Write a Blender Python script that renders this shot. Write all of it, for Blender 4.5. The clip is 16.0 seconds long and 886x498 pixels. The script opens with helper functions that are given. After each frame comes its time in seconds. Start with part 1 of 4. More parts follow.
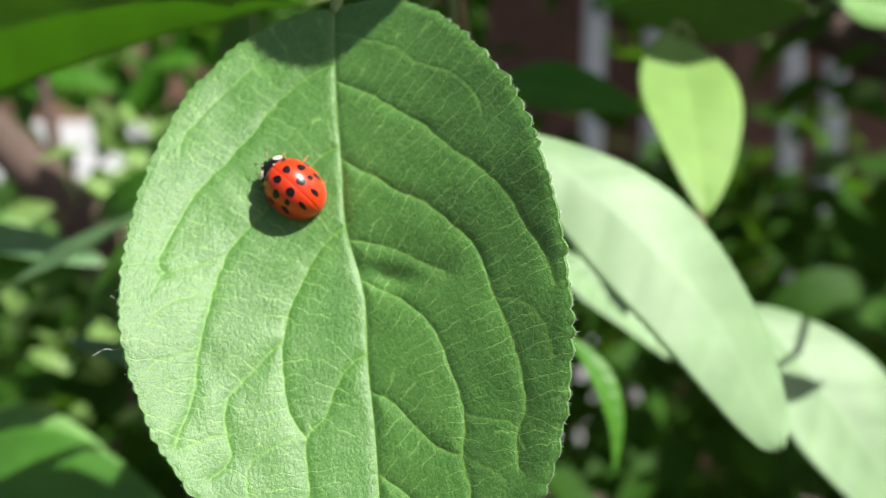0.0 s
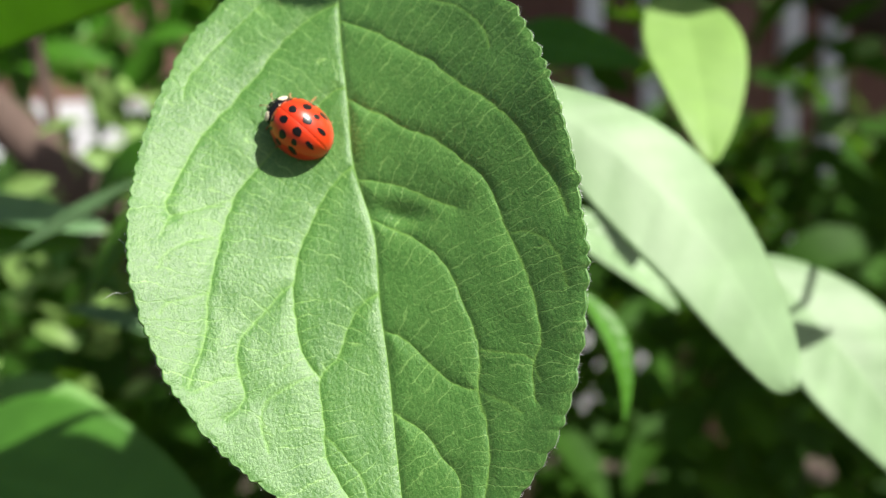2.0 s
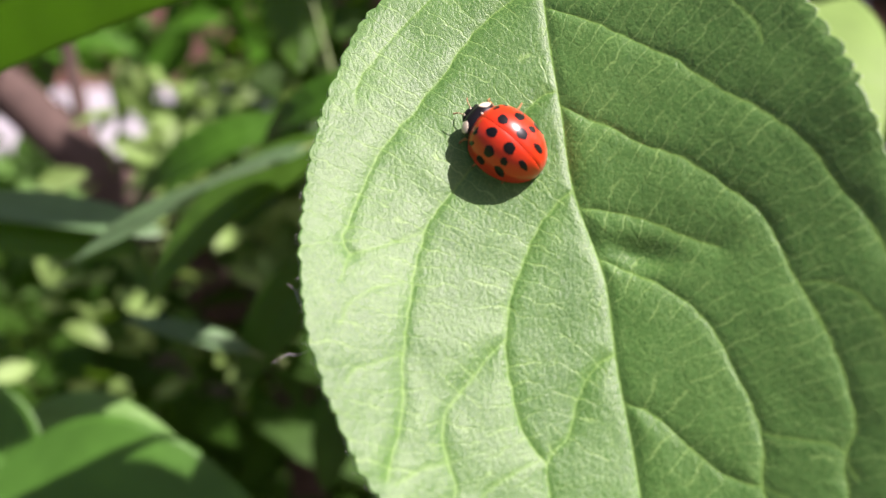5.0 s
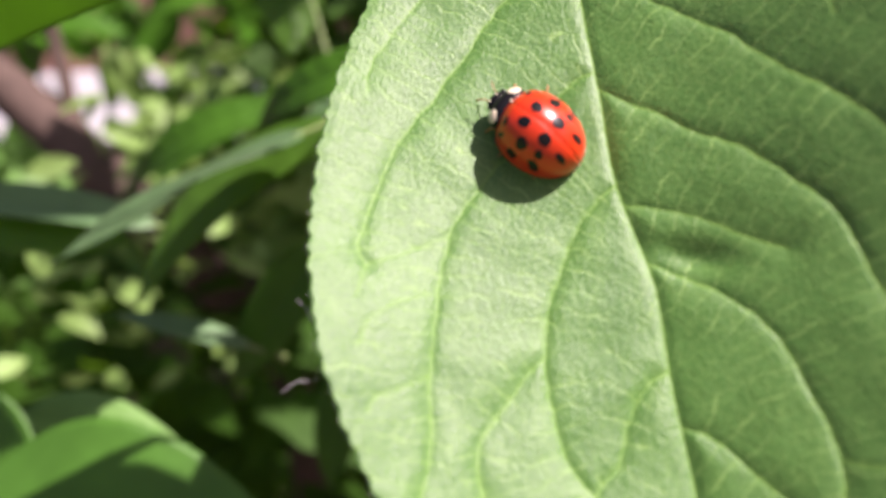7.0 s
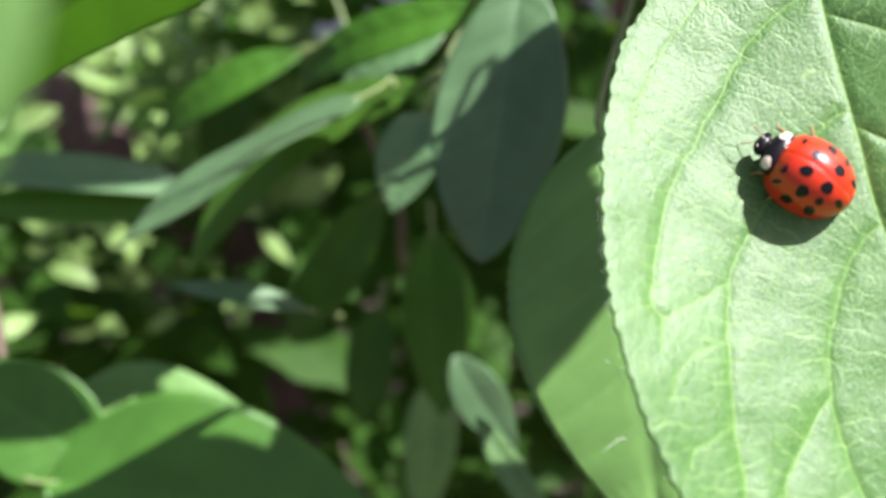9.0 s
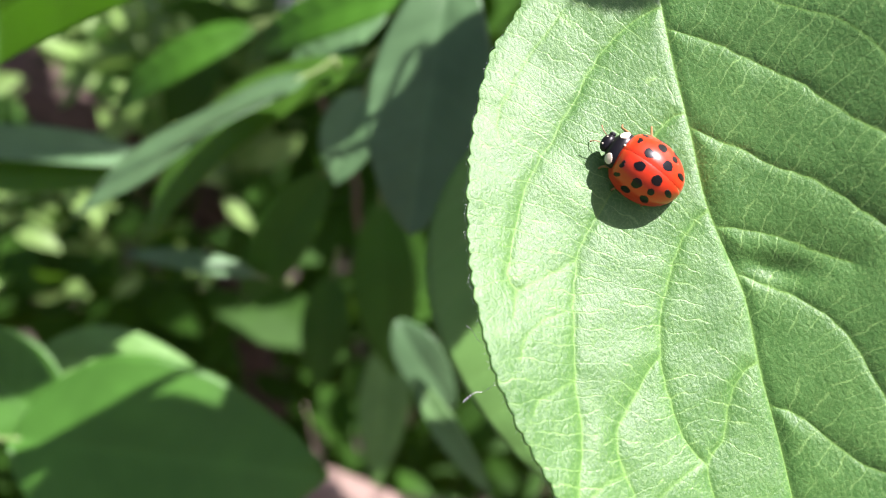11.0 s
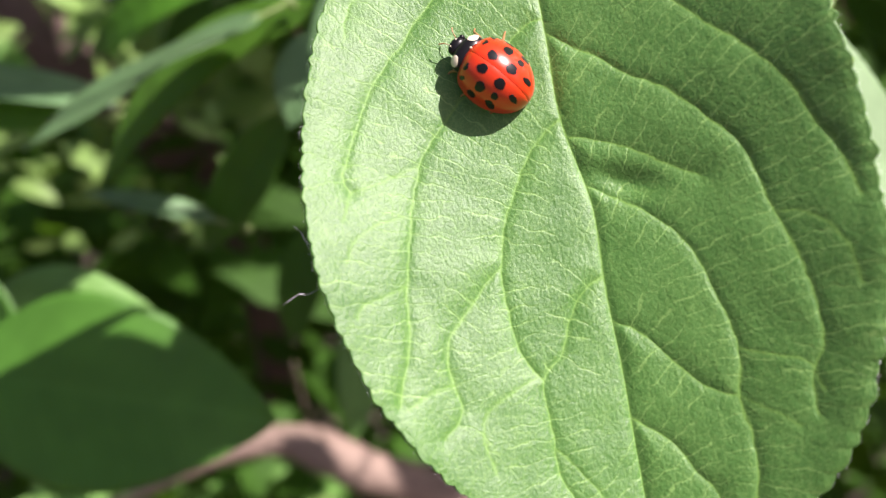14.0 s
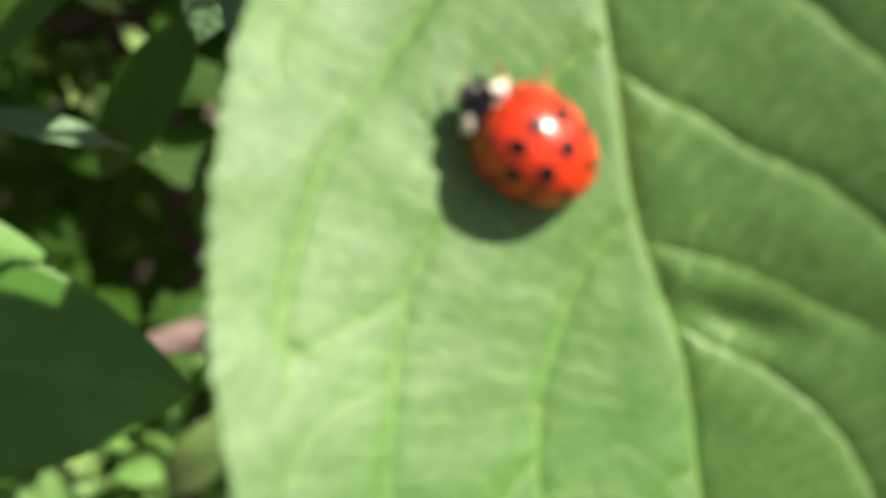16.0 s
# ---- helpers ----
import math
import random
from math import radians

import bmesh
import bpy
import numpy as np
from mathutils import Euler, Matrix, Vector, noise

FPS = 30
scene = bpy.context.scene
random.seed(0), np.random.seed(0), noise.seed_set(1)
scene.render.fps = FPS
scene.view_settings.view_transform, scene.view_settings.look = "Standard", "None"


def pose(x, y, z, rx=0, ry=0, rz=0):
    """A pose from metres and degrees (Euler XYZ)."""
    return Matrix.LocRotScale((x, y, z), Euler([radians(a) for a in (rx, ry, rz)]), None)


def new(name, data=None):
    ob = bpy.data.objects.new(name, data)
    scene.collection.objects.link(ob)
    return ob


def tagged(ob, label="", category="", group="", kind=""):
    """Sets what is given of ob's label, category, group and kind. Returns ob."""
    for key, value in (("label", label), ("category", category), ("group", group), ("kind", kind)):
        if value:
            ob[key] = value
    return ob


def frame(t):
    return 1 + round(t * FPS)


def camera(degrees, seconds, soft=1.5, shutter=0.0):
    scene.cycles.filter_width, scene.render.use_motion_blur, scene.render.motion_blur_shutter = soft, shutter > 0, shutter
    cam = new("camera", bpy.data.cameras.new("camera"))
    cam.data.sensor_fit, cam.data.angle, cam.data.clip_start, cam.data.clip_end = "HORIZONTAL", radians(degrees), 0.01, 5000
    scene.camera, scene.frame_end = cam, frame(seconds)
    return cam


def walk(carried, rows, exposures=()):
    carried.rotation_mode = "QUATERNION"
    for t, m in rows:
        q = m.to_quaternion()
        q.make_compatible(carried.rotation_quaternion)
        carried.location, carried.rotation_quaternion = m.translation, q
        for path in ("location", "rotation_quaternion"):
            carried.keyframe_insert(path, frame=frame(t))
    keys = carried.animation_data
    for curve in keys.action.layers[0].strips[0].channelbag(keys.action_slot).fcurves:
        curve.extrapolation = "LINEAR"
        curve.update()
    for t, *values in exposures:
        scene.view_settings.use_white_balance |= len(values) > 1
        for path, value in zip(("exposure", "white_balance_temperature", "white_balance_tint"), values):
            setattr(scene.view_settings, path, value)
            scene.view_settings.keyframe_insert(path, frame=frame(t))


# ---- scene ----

# ================= camera =================
LENS = 47.0
cam = camera(LENS, 16.0, 1.0)
cam.data.dof.use_dof = True
cam.data.dof.focus_distance = 0.077
cam.data.dof.aperture_fstop = 28.0
TILT = -10.0
ROWS = [
    (0.0, 0.00014, 0.00005, 1.20016, 0.006, 0.002, -0.005),
    (0.5, -0.00037, 0.00192, 1.19931, -0.266, 0.355, -0.056),
    (1.0, -0.00009, 0.00258, 1.19903, -0.603, 0.804, 0.057),
    (1.5, 0.00115, 0.00351, 1.19883, -1.062, 1.247, 0.028),
    (2.0, -0.00074, 0.0004, 1.19699, -1.488, 1.255, 0.016),
    (2.5, -0.00578, 0.00453, 1.19965, -1.89, 1.06, 0.198),
    (3.0, -0.01129, 0.01251, 1.1985, -2.1, 1.109, 0.336),
    (3.5, -0.0111, 0.01541, 1.19947, -1.972, 1.207, 0.277),
    (4.0, -0.0106, 0.01496, 1.20084, -1.74, 1.119, 0.108),
    (4.5, -0.01427, 0.01701, 1.19832, -1.758, 0.803, 0.01),
    (5.0, -0.01692, 0.01882, 1.19766, -2.171, 0.93, 0.403),
    (7.5, -0.02038, 0.02855, 1.19777, -4.103, 2.932, -0.506),
    (8.0, -0.02912, 0.0298, 1.20061, -5.232, 4.0, -1.241),
    (8.5, -0.03332, 0.03132, 1.20464, -7.038, 4.286, -2.473),
    (9.0, -0.03957, 0.02909, 1.20784, -8.929, 4.541, -3.728),
    (9.5, -0.04023, 0.02437, 1.20984, -10.338, 4.49, -4.459),
    (10.0, -0.03814, 0.01864, 1.21279, -11.309, 4.34, -5.351),
    (12.5, -0.03177, 0.01911, 1.21129, -10.703, 3.758, -4.469),
    (13.0, -0.03119, 0.01982, 1.21144, -10.707, 3.563, -4.415),
    (13.5, -0.02671, 0.02202, 1.20598, -10.812, 3.17, -3.954),
    (14.0, -0.02042, 0.01781, 1.20606, -12.299, 2.795, -3.07),
    (14.5, -0.01932, 0.0232, 1.20194, -14.739, 2.179, -2.724),
    (15.0, -0.02307, 0.03086, 1.20339, -17.056, 1.664, -3.419),
    (15.5, -0.02089, 0.04169, 1.20485, -19.01, 1.469, -4.294),
    (16.0, -0.02173, 0.0507, 1.20843, -21.1, 1.249, -7.15),
]


def camera_pose(x, y, z, pitch, roll, yaw):
    return Matrix.Translation((x, y, z)) @ pose(0, 0, 0, TILT, 0, 0) @ pose(0, 0, 0, 90 + pitch, roll, yaw)


EXPOSURES = [(0.0, 0.88, 6350, 8), (3.5, 0.9, 6500, 15), (4.5, 0.88, 6500, 31), (5.2, 0.88, 6500, 34), (8.0, 1.1, 6700, 31), (9.0, 1.24, 5950, 27), (10.0, 1.32, 5950, 27), (12.5, 1.22, 6300, 27), (14.5, 1.0, 6500, 27), (16.0, 0.92, 6700, 18)]
walk(cam, [(t, camera_pose(*r)) for t, *r in ROWS], EXPOSURES)

# ================= light =================
SUN_WAY = Vector((0.487, -0.359, 0.804)).normalized()
world = bpy.data.worlds.new("world")
scene.world = world
world.use_nodes = True
wn = world.node_tree
sky = wn.nodes.new("ShaderNodeTexSky")
sky.sky_type = "NISHITA"
sky.sun_disc = False
sky.air_density = 0.8
sky.dust_density = 3.0
sky.ozone_density = 0.4
sky.sun_elevation = math.asin(SUN_WAY.z)
sky.sun_rotation = math.atan2(SUN_WAY.x, SUN_WAY.y)
wn.links.new(sky.outputs[0], wn.nodes["Background"].inputs[0])
wn.nodes["Background"].inputs[1].default_value = 0.05
sun = new("sun", bpy.data.lights.new("sun", "SUN"))
sun.data.energy = 5.0
sun.data.angle = radians(0.53)
sun.data.color = (1.0, 0.95, 0.86)
sun.matrix_world = Matrix.Translation((2, -3, 5)) @ SUN_WAY.to_track_quat("Z", "Y").to_matrix().to_4x4()


# ================= materials =================
class Nodes:
    def __init__(self, name):
        self.mat = bpy.data.materials.new(name)
        self.mat.use_nodes = True
        self.tree = self.mat.node_tree
        self.bsdf = self.tree.nodes["Principled BSDF"]
        self.out = self.tree.nodes["Material Output"]

    def add(self, kind, **inputs):
        n = self.tree.nodes.new(kind)
        for k, v in inputs.items():
            key = k.replace("_", " ")
            if hasattr(v, "is_output"):
                self.tree.links.new(v, n.inputs[key])
            else:
                n.inputs[key].default_value = v
        return n

    def link(self, a, b):
        self.tree.links.new(a, b)

    def mix(self, fac, a, b, blend="MIX"):
        n = self.tree.nodes.new("ShaderNodeMix")
        n.data_type = "RGBA"
        n.blend_type = blend
        for i, v in ((0, fac), (6, a), (7, b)):
            if hasattr(v, "is_output"):
                self.tree.links.new(v, n.inputs[i])
            elif i == 0:
                n.inputs[i].default_value = v
            else:
                n.inputs[i].default_value = (*v, 1)
        return n.outputs[2]

    def ramp(self, fac, stops):
        n = self.tree.nodes.new("ShaderNodeValToRGB")
        els = n.color_ramp.elements
        while len(els) < len(stops):
            els.new(0.5)
        for e, (p, c) in zip(els, stops):
            e.position, e.color = p, (*((c,) * 3 if isinstance(c, (int, float)) else c), 1)
        self.tree.links.new(fac, n.inputs[0])
        return n.outputs[0]

    def math(self, op, a, b=0.0):
        n = self.tree.nodes.new("ShaderNodeMath")
        n.operation = op
        for i, v in enumerate((a, b)):
            if hasattr(v, "is_output"):
                self.tree.links.new(v, n.inputs[i])
            else:
                n.inputs[i].default_value = v
        return n.outputs[0]

    def coords(self, scale=(1, 1, 1)):
        tc = self.tree.nodes.new("ShaderNodeTexCoord")
        mp = self.tree.nodes.new("ShaderNodeMapping")
        mp.inputs["Scale"].default_value = scale
        self.tree.links.new(tc.outputs["Object"], mp.inputs["Vector"])
        return mp.outputs[0]

    def noise(self, vec, scale, detail=3.0, rough=0.55):
        return self.add("ShaderNodeTexNoise", Vector=vec, Scale=scale, Detail=detail, Roughness=rough).outputs["Fac"]

    def bump(self, height, dist, strength=1.0, normal=None):
        n = self.add("ShaderNodeBump", Height=height, Distance=dist, Strength=strength)
        if normal is not None:
            self.link(normal, n.inputs["Normal"])
        return n.outputs[0]

    def translucent(self, colour, share, normal=None):
        tr = self.tree.nodes.new("ShaderNodeBsdfTranslucent")
        if hasattr(colour, "is_output"):
            self.link(colour, tr.inputs["Color"])
        else:
            tr.inputs["Color"].default_value = (*colour, 1)
        if normal is not None:
            self.link(normal, tr.inputs["Normal"])
        mx = self.tree.nodes.new("ShaderNodeMixShader")
        mx.inputs[0].default_value = share
        self.link(self.bsdf.outputs[0], mx.inputs[1])
        self.link(tr.outputs[0], mx.inputs[2])
        self.link(mx.outputs[0], self.out.inputs[0])


def plain(name, colour, rough=0.5, metal=0.0, grain=0.0, scale=2000.0, bump=0.0, **more):
    m = Nodes(name)
    b = m.bsdf
    b.inputs["Roughness"].default_value = rough
    b.inputs["Metallic"].default_value = metal
    for k, v in more.items():
        b.inputs[k.replace("_", " ")].default_value = v
    if grain:
        v = m.coords()
        n = m.noise(v, scale, 4)
        n2 = m.noise(v, scale / 9, 3)
        f = m.math("ADD", m.math("MULTIPLY", n, 0.5), m.math("MULTIPLY", n2, 0.5))
        dark = tuple(c * (1 - grain) for c in colour)
        light = tuple(min(1, c * (1 + grain)) for c in colour)
        m.link(m.ramp(f, [(0.3, dark), (0.7, light)]), b.inputs["Base Color"])
        if bump:
            m.link(m.bump(n, bump), b.inputs["Normal"])
    else:
        b.inputs["Base Color"].default_value = (*colour, 1)
    return m.mat


def hero_leaf_material():
    m = Nodes("downy_leaf")
    v = m.coords()

    def attr(name):
        n = m.add("ShaderNodeAttribute")
        n.attribute_name = name
        return n.outputs["Fac"]

    vein, run, keep = attr("vein"), attr("run"), attr("keep")
    wob = m.noise(v, 420.0, 3)
    wob2 = m.noise(v, 1500.0, 2)

    # rungs between the side veins, millimetres along the nearest vein
    w = m.math("ADD", run, m.math("ADD", m.math("MULTIPLY", wob, 1.4), m.math("MULTIPLY", wob2, 0.14)))
    rung = m.math("ABSOLUTE", m.math("SUBTRACT", m.math("FRACT", m.math("MULTIPLY", w, 0.8)), 0.5))
    rung = m.math("MULTIPLY", m.ramp(rung, [(0.0, 1.0), (0.07, 0.0)]), keep)
    gate = m.ramp(m.noise(v, 380.0, 2), [(0.36, 0.3), (0.55, 1.0)])

    def mesh_of(scale, lines, swell):
        """A net of fine veins: cells of a size, their edges and their swelling."""
        bent = m.add("ShaderNodeCombineXYZ", X=m.math("MULTIPLY", wob2, 0.0003), Y=m.math("MULTIPLY", m.noise(v, 1400.0, 2), 0.0003))
        shift = m.add("ShaderNodeVectorMath")
        m.link(m.coords((1.1, 0.85, 0.6)), shift.inputs[0])
        m.link(bent.outputs[0], shift.inputs[1])
        c = m.add("ShaderNodeTexVoronoi", Vector=shift.outputs[0], Scale=scale, Randomness=0.9)
        c.feature = "DISTANCE_TO_EDGE"
        return m.ramp(c.outputs["Distance"], [(0.0, 1.0), (lines, 0.0)]), m.ramp(c.outputs["Distance"], [(0.0, 0.0), (swell, 1.0)])

    small, pucker = mesh_of(1050.0, 0.05, 0.32)
    net = m.math("MAXIMUM", m.math("MULTIPLY", rung, gate), m.math("MULTIPLY", small, m.math("MULTIPLY", gate, 0.36)))
    # the finest net: cells a third of a millimetre across
    cell = m.add("ShaderNodeTexVoronoi", Vector=m.coords((1.25, 0.75, 0.6)), Scale=2100.0, Randomness=1.0)
    cell.feature = "DISTANCE_TO_EDGE"
    edge = m.ramp(cell.outputs["Distance"], [(0.0, 1.0), (0.06, 0.0)])
    puff = m.ramp(cell.outputs["Distance"], [(0.0, 0.0), (0.3, 1.0)])
    patch = m.noise(v, 160.0, 4)
    fine = m.noise(v, 5200.0, 3, 0.7)
    mid = m.noise(v, 1700.0, 3, 0.6)
    base = m.ramp(m.math("ADD", m.math("MULTIPLY", patch, 0.6), m.math("MULTIPLY", mid, 0.4)), [(0.3, (0.042, 0.145, 0.019)), (0.7, (0.083, 0.22, 0.04))])
    dash = m.math("MULTIPLY", edge, m.ramp(m.noise(v, 1300.0, 2), [(0.38, 0.12), (0.62, 1.0)]))
    base = m.mix(m.math("MULTIPLY", dash, 0.4), base, (0.17, 0.36, 0.075))
    base = m.mix(m.math("MULTIPLY", net, 0.68), base, (0.26, 0.46, 0.12))
    down = m.ramp(fine, [(0.5, 0.0), (0.68, 1.0)])
    base = m.mix(m.math("MULTIPLY", down, 0.32), base, (0.27, 0.46, 0.11))
    base = m.mix(m.math("MULTIPLY", vein, 0.75), base, (0.21, 0.4, 0.085))
    m.link(base, m.bsdf.inputs["Base Color"])
    m.link(m.math("ADD", m.math("MULTIPLY", fine, 0.3), 0.31), m.bsdf.inputs["Roughness"])
    m.link(m.math("SUBTRACT", 0.68, m.math("MULTIPLY", vein, 0.35)), m.bsdf.inputs["Specular IOR Level"])
    m.bsdf.inputs["Sheen Weight"].default_value = 0.1
    m.bsdf.inputs["Sheen Roughness"].default_value = 0.4
    h = m.math("ADD", m.math("MULTIPLY", small, -0.05), m.math("MULTIPLY", fine, 0.9))
    h = m.math("ADD", h, m.math("ADD", m.math("MULTIPLY", mid, 0.4), m.math("MULTIPLY", puff, 0.2)))
    h = m.math("ADD", h, m.math("ADD", m.math("MULTIPLY", pucker, 0.25), m.math("MULTIPLY", rung, -0.25)))
    nrm = m.bump(h, 0.000055, 0.95)
    m.link(nrm, m.bsdf.inputs["Normal"])
    m.translucent((0.16, 0.36, 0.02), 0.2)
    return m.mat


def leaf_material(name, colour, trans, share, rough=0.42, spec=0.5):
    m = Nodes(name)
    v = m.coords()
    vein = m.add("ShaderNodeAttribute")
    vein.attribute_name = "vein"
    info = m.tree.nodes.new("ShaderNodeObjectInfo")
    geo = m.tree.nodes.new("ShaderNodeNewGeometry")
    patch = m.noise(v, 120.0, 4)
    fine = m.noise(v, 2500.0, 2)
    rnd = m.math("FRACT", m.math("ADD", info.outputs["Random"], geo.outputs["Random Per Island"]))
    lo = tuple(c * 0.72 for c in colour)
    hi = tuple(c * 1.25 for c in colour)
    base = m.ramp(m.math("ADD", m.math("MULTIPLY", patch, 0.6), m.math("MULTIPLY", rnd, 0.4)), [(0.25, lo), (0.75, hi)])
    base = m.mix(m.math("MULTIPLY", vein.outputs["Fac"], 0.3), base, tuple(min(1, c * 1.6 + 0.02) for c in colour))
    m.link(base, m.bsdf.inputs["Base Color"])
    m.bsdf.inputs["Roughness"].default_value = rough
    m.bsdf.inputs["Specular IOR Level"].default_value = spec
    m.link(m.bump(fine, 0.00006, 0.7), m.bsdf.inputs["Normal"])
    m.translucent(trans, share)
    return m.mat


MAT_HERO = hero_leaf_material()
MAT_LEAF = leaf_material("shrub_leaf", (0.055, 0.175, 0.013), (0.16, 0.36, 0.03), 0.3, 0.45, 0.3)
# lit copy of the shrub leaf: sunlight is put into its paler colour
MAT_LEAF_LIT = leaf_material("lit_shrub_leaf", (0.15, 0.32, 0.075), (0.2, 0.42, 0.06), 0.25, 0.5, 0.35)
# another lit copy, the sun's whitish gloss painted into the base colour
MAT_LEAF_GLOSS = leaf_material("gloss_tinted_leaf", (0.19, 0.30, 0.15), (0.2, 0.42, 0.06), 0.15, 0.5, 0.4)
# sky reflection on the leaf is painted in as a bluish base colour
MAT_LEAF_SKY = leaf_material("sky_tinted_leaf", (0.105, 0.215, 0.085), (0.1, 0.26, 0.03), 0.15, 0.45, 0.45)
MAT_GLOW = leaf_material("thin_young_leaf", (0.1, 0.24, 0.03), (0.3, 0.56, 0.04), 0.55)
# sunlit copy: its yellow-green colour carries the sun on and through the leaf
MAT_LEAF_SUN = leaf_material("sunlit_green_leaf", (0.19, 0.32, 0.085), (0.3, 0.52, 0.1), 0.28, 0.5, 0.3)
MAT_MID = leaf_material("soft_green_leaf", (0.11, 0.22, 0.07), (0.16, 0.36, 0.05), 0.25, 0.5, 0.35)
# brighter copy of the shrub leaf; fill light in shade is put into its colour
MAT_BROAD = leaf_material("shade_lifted_leaf", (0.08, 0.235, 0.03), (0.16, 0.36, 0.03), 0.3, 0.45, 0.35)
# shaded copy of the shrub leaf: deep shade is put into its dark colour
MAT_LEAF_SHADE = leaf_material("shaded_foliage", (0.032, 0.09, 0.01), (0.11, 0.26, 0.01), 0.33, 0.6, 0.15)
MAT_STALK = plain("green_stalk", (0.16, 0.24, 0.07), 0.5, 0, 0.25, 900, 0.00005)
MAT_BARK = plain("brown_bark", (0.085, 0.056, 0.045), 0.85, 0, 0.45, 260, 0.0012)
MAT_PINK_BARK = plain("pinkish_bark", (0.23, 0.165, 0.13), 0.8, 0, 0.3, 300, 0.0008)
MAT_SOIL = plain("brown_soil", (0.09, 0.068, 0.054), 0.95, 0, 0.5, 40, 0.01)
MAT_RED = plain("red_wing_case", (0.6, 0.036, 0.006), 0.3, 0, 0.12, 900, 0.0, Coat_Weight=0.2, Coat_Roughness=0.1, Specular_IOR_Level=0.5)
MAT_BLACK = plain("black_chitin", (0.008, 0.007, 0.008), 0.3, Specular_IOR_Level=0.3)
MAT_CREAM = plain("cream_patch", (0.7, 0.62, 0.46), 0.35)
MAT_AMBER = plain("amber_leg", (0.3, 0.16, 0.06), 0.45, 0, 0.3, 4000)
MAT_SILK = plain("white_silk", (0.8, 0.8, 0.8), 0.4)
MAT_WHITE = plain("white_paint", (0.78, 0.78, 0.82), 0.5, 0, 0.05, 30)
MAT_BRICK = plain("orange_brick", (0.2, 0.105, 0.08), 0.85, 0, 0.3, 25, 0.002)


# ================= helpers =================
def mesh_from(name, verts, faces, mat, smooth=True):
    me = bpy.data.meshes.new(name)
    me.from_pydata([tuple(v) for v in verts], [], faces)
    me.materials.append(mat)
    if smooth:
        me.polygons.foreach_set("use_smooth", [True] * len(me.polygons))
    me.update()
    return me


def part(name, me, parent, label="", m=None):
    ob = new(name, me)
    ob.parent = parent
    if m is not None:
        ob.matrix_basis = m
    if label:
        ob["label"] = label
    return ob


def thing(name, m, label, category, group="", kind=""):
    ob = new(name)
    ob.matrix_basis = m
    return tagged(ob, label, category, group, kind)


def spline(points, n):
    """A smooth curve through the points, n places along it at even steps."""
    p = np.array(points, float)
    k = len(p)
    ext = np.vstack([2 * p[0] - p[1], p, 2 * p[-1] - p[-2]])
    out = []
    for i in range(k - 1):
        a, b, c, d = ext[i], ext[i + 1], ext[i + 2], ext[i + 3]
        for t in np.linspace(0, 1, 24, endpoint=False):
            out.append(0.5 * (2 * b + (c - a) * t + (2 * a - 5 * b + 4 * c - d) * t * t + (3 * b - a - 3 * c + d) * t**3))
    out.append(p[-1])
    out = np.array(out)
    run = np.r_[0, np.cumsum(np.linalg.norm(np.diff(out, axis=0), axis=1))]
    s = np.linspace(0, run[-1], n)
    return np.stack([np.interp(s, run, out[:, j]) for j in range(p.shape[1])], 1)


def near_curve(xy, curve):
    """The distance of each place from a polyline, and how far along it the nearest point lies."""
    best = np.full(len(xy), 1e9)
    arc = np.zeros(len(xy))
    run = 0.0
    for a, b in zip(curve[:-1], curve[1:]):
        d = b - a
        ln = math.sqrt(max(d @ d, 1e-18))
        t = np.clip(((xy - a) @ d) / (ln * ln), 0, 1)
        e = np.linalg.norm(xy - (a + t[:, None] * d), axis=1)
        arc = np.where(e < best, run + t * ln, arc)
        best = np.minimum(best, e)
        run += ln
    return best, arc


def sheet_mesh(name, grid, vein, thick, mat, more=()):
    """A leaf blade with an upper and a lower face and a closed rim, from a grid of places."""
    n, k = grid.shape[:2]
    du = np.gradient(grid, axis=0)
    dv = np.gradient(grid, axis=1)
    nrm = np.cross(dv, du)
    nrm /= np.maximum(np.linalg.norm(nrm, axis=2, keepdims=True), 1e-12)
    low = grid - nrm * thick
    co = np.concatenate([grid.reshape(-1, 3), low.reshape(-1, 3)])
    idx = np.arange(n * k).reshape(n, k)
    a, b, c, d = idx[:-1, :-1], idx[:-1, 1:], idx[1:, 1:], idx[1:, :-1]
    top = np.stack([a, b, c, d], -1).reshape(-1, 4)
    bottom = np.stack([a, d, c, b], -1).reshape(-1, 4) + n * k
    ring = np.concatenate([idx[0, :], idx[1:, -1], idx[-1, -2::-1], idx[-2:0:-1, 0]])
    nxt = np.roll(ring, -1)
    rim = np.stack([nxt, ring, ring + n * k, nxt + n * k], -1)
    faces = np.concatenate([top, bottom, rim])
    me = bpy.data.meshes.new(name)
    me.vertices.add(len(co))
    me.vertices.foreach_set("co", co.ravel())
    me.loops.add(faces.size)
    me.loops.foreach_set("vertex_index", faces.ravel().astype(np.int32))
    me.polygons.add(len(faces))
    me.polygons.foreach_set("loop_start", np.arange(0, faces.size, 4, dtype=np.int32))
    me.polygons.foreach_set("use_smooth", np.ones(len(faces), bool))
    me.materials.append(mat)
    me.update()
    me.validate()
    for key, val in (("vein", vein), *more):
        layer = me.attributes.new(key, "FLOAT", "POINT")
        layer.data.foreach_set("value", np.concatenate([val.ravel(), val.ravel()]).astype(np.float32))
    return me


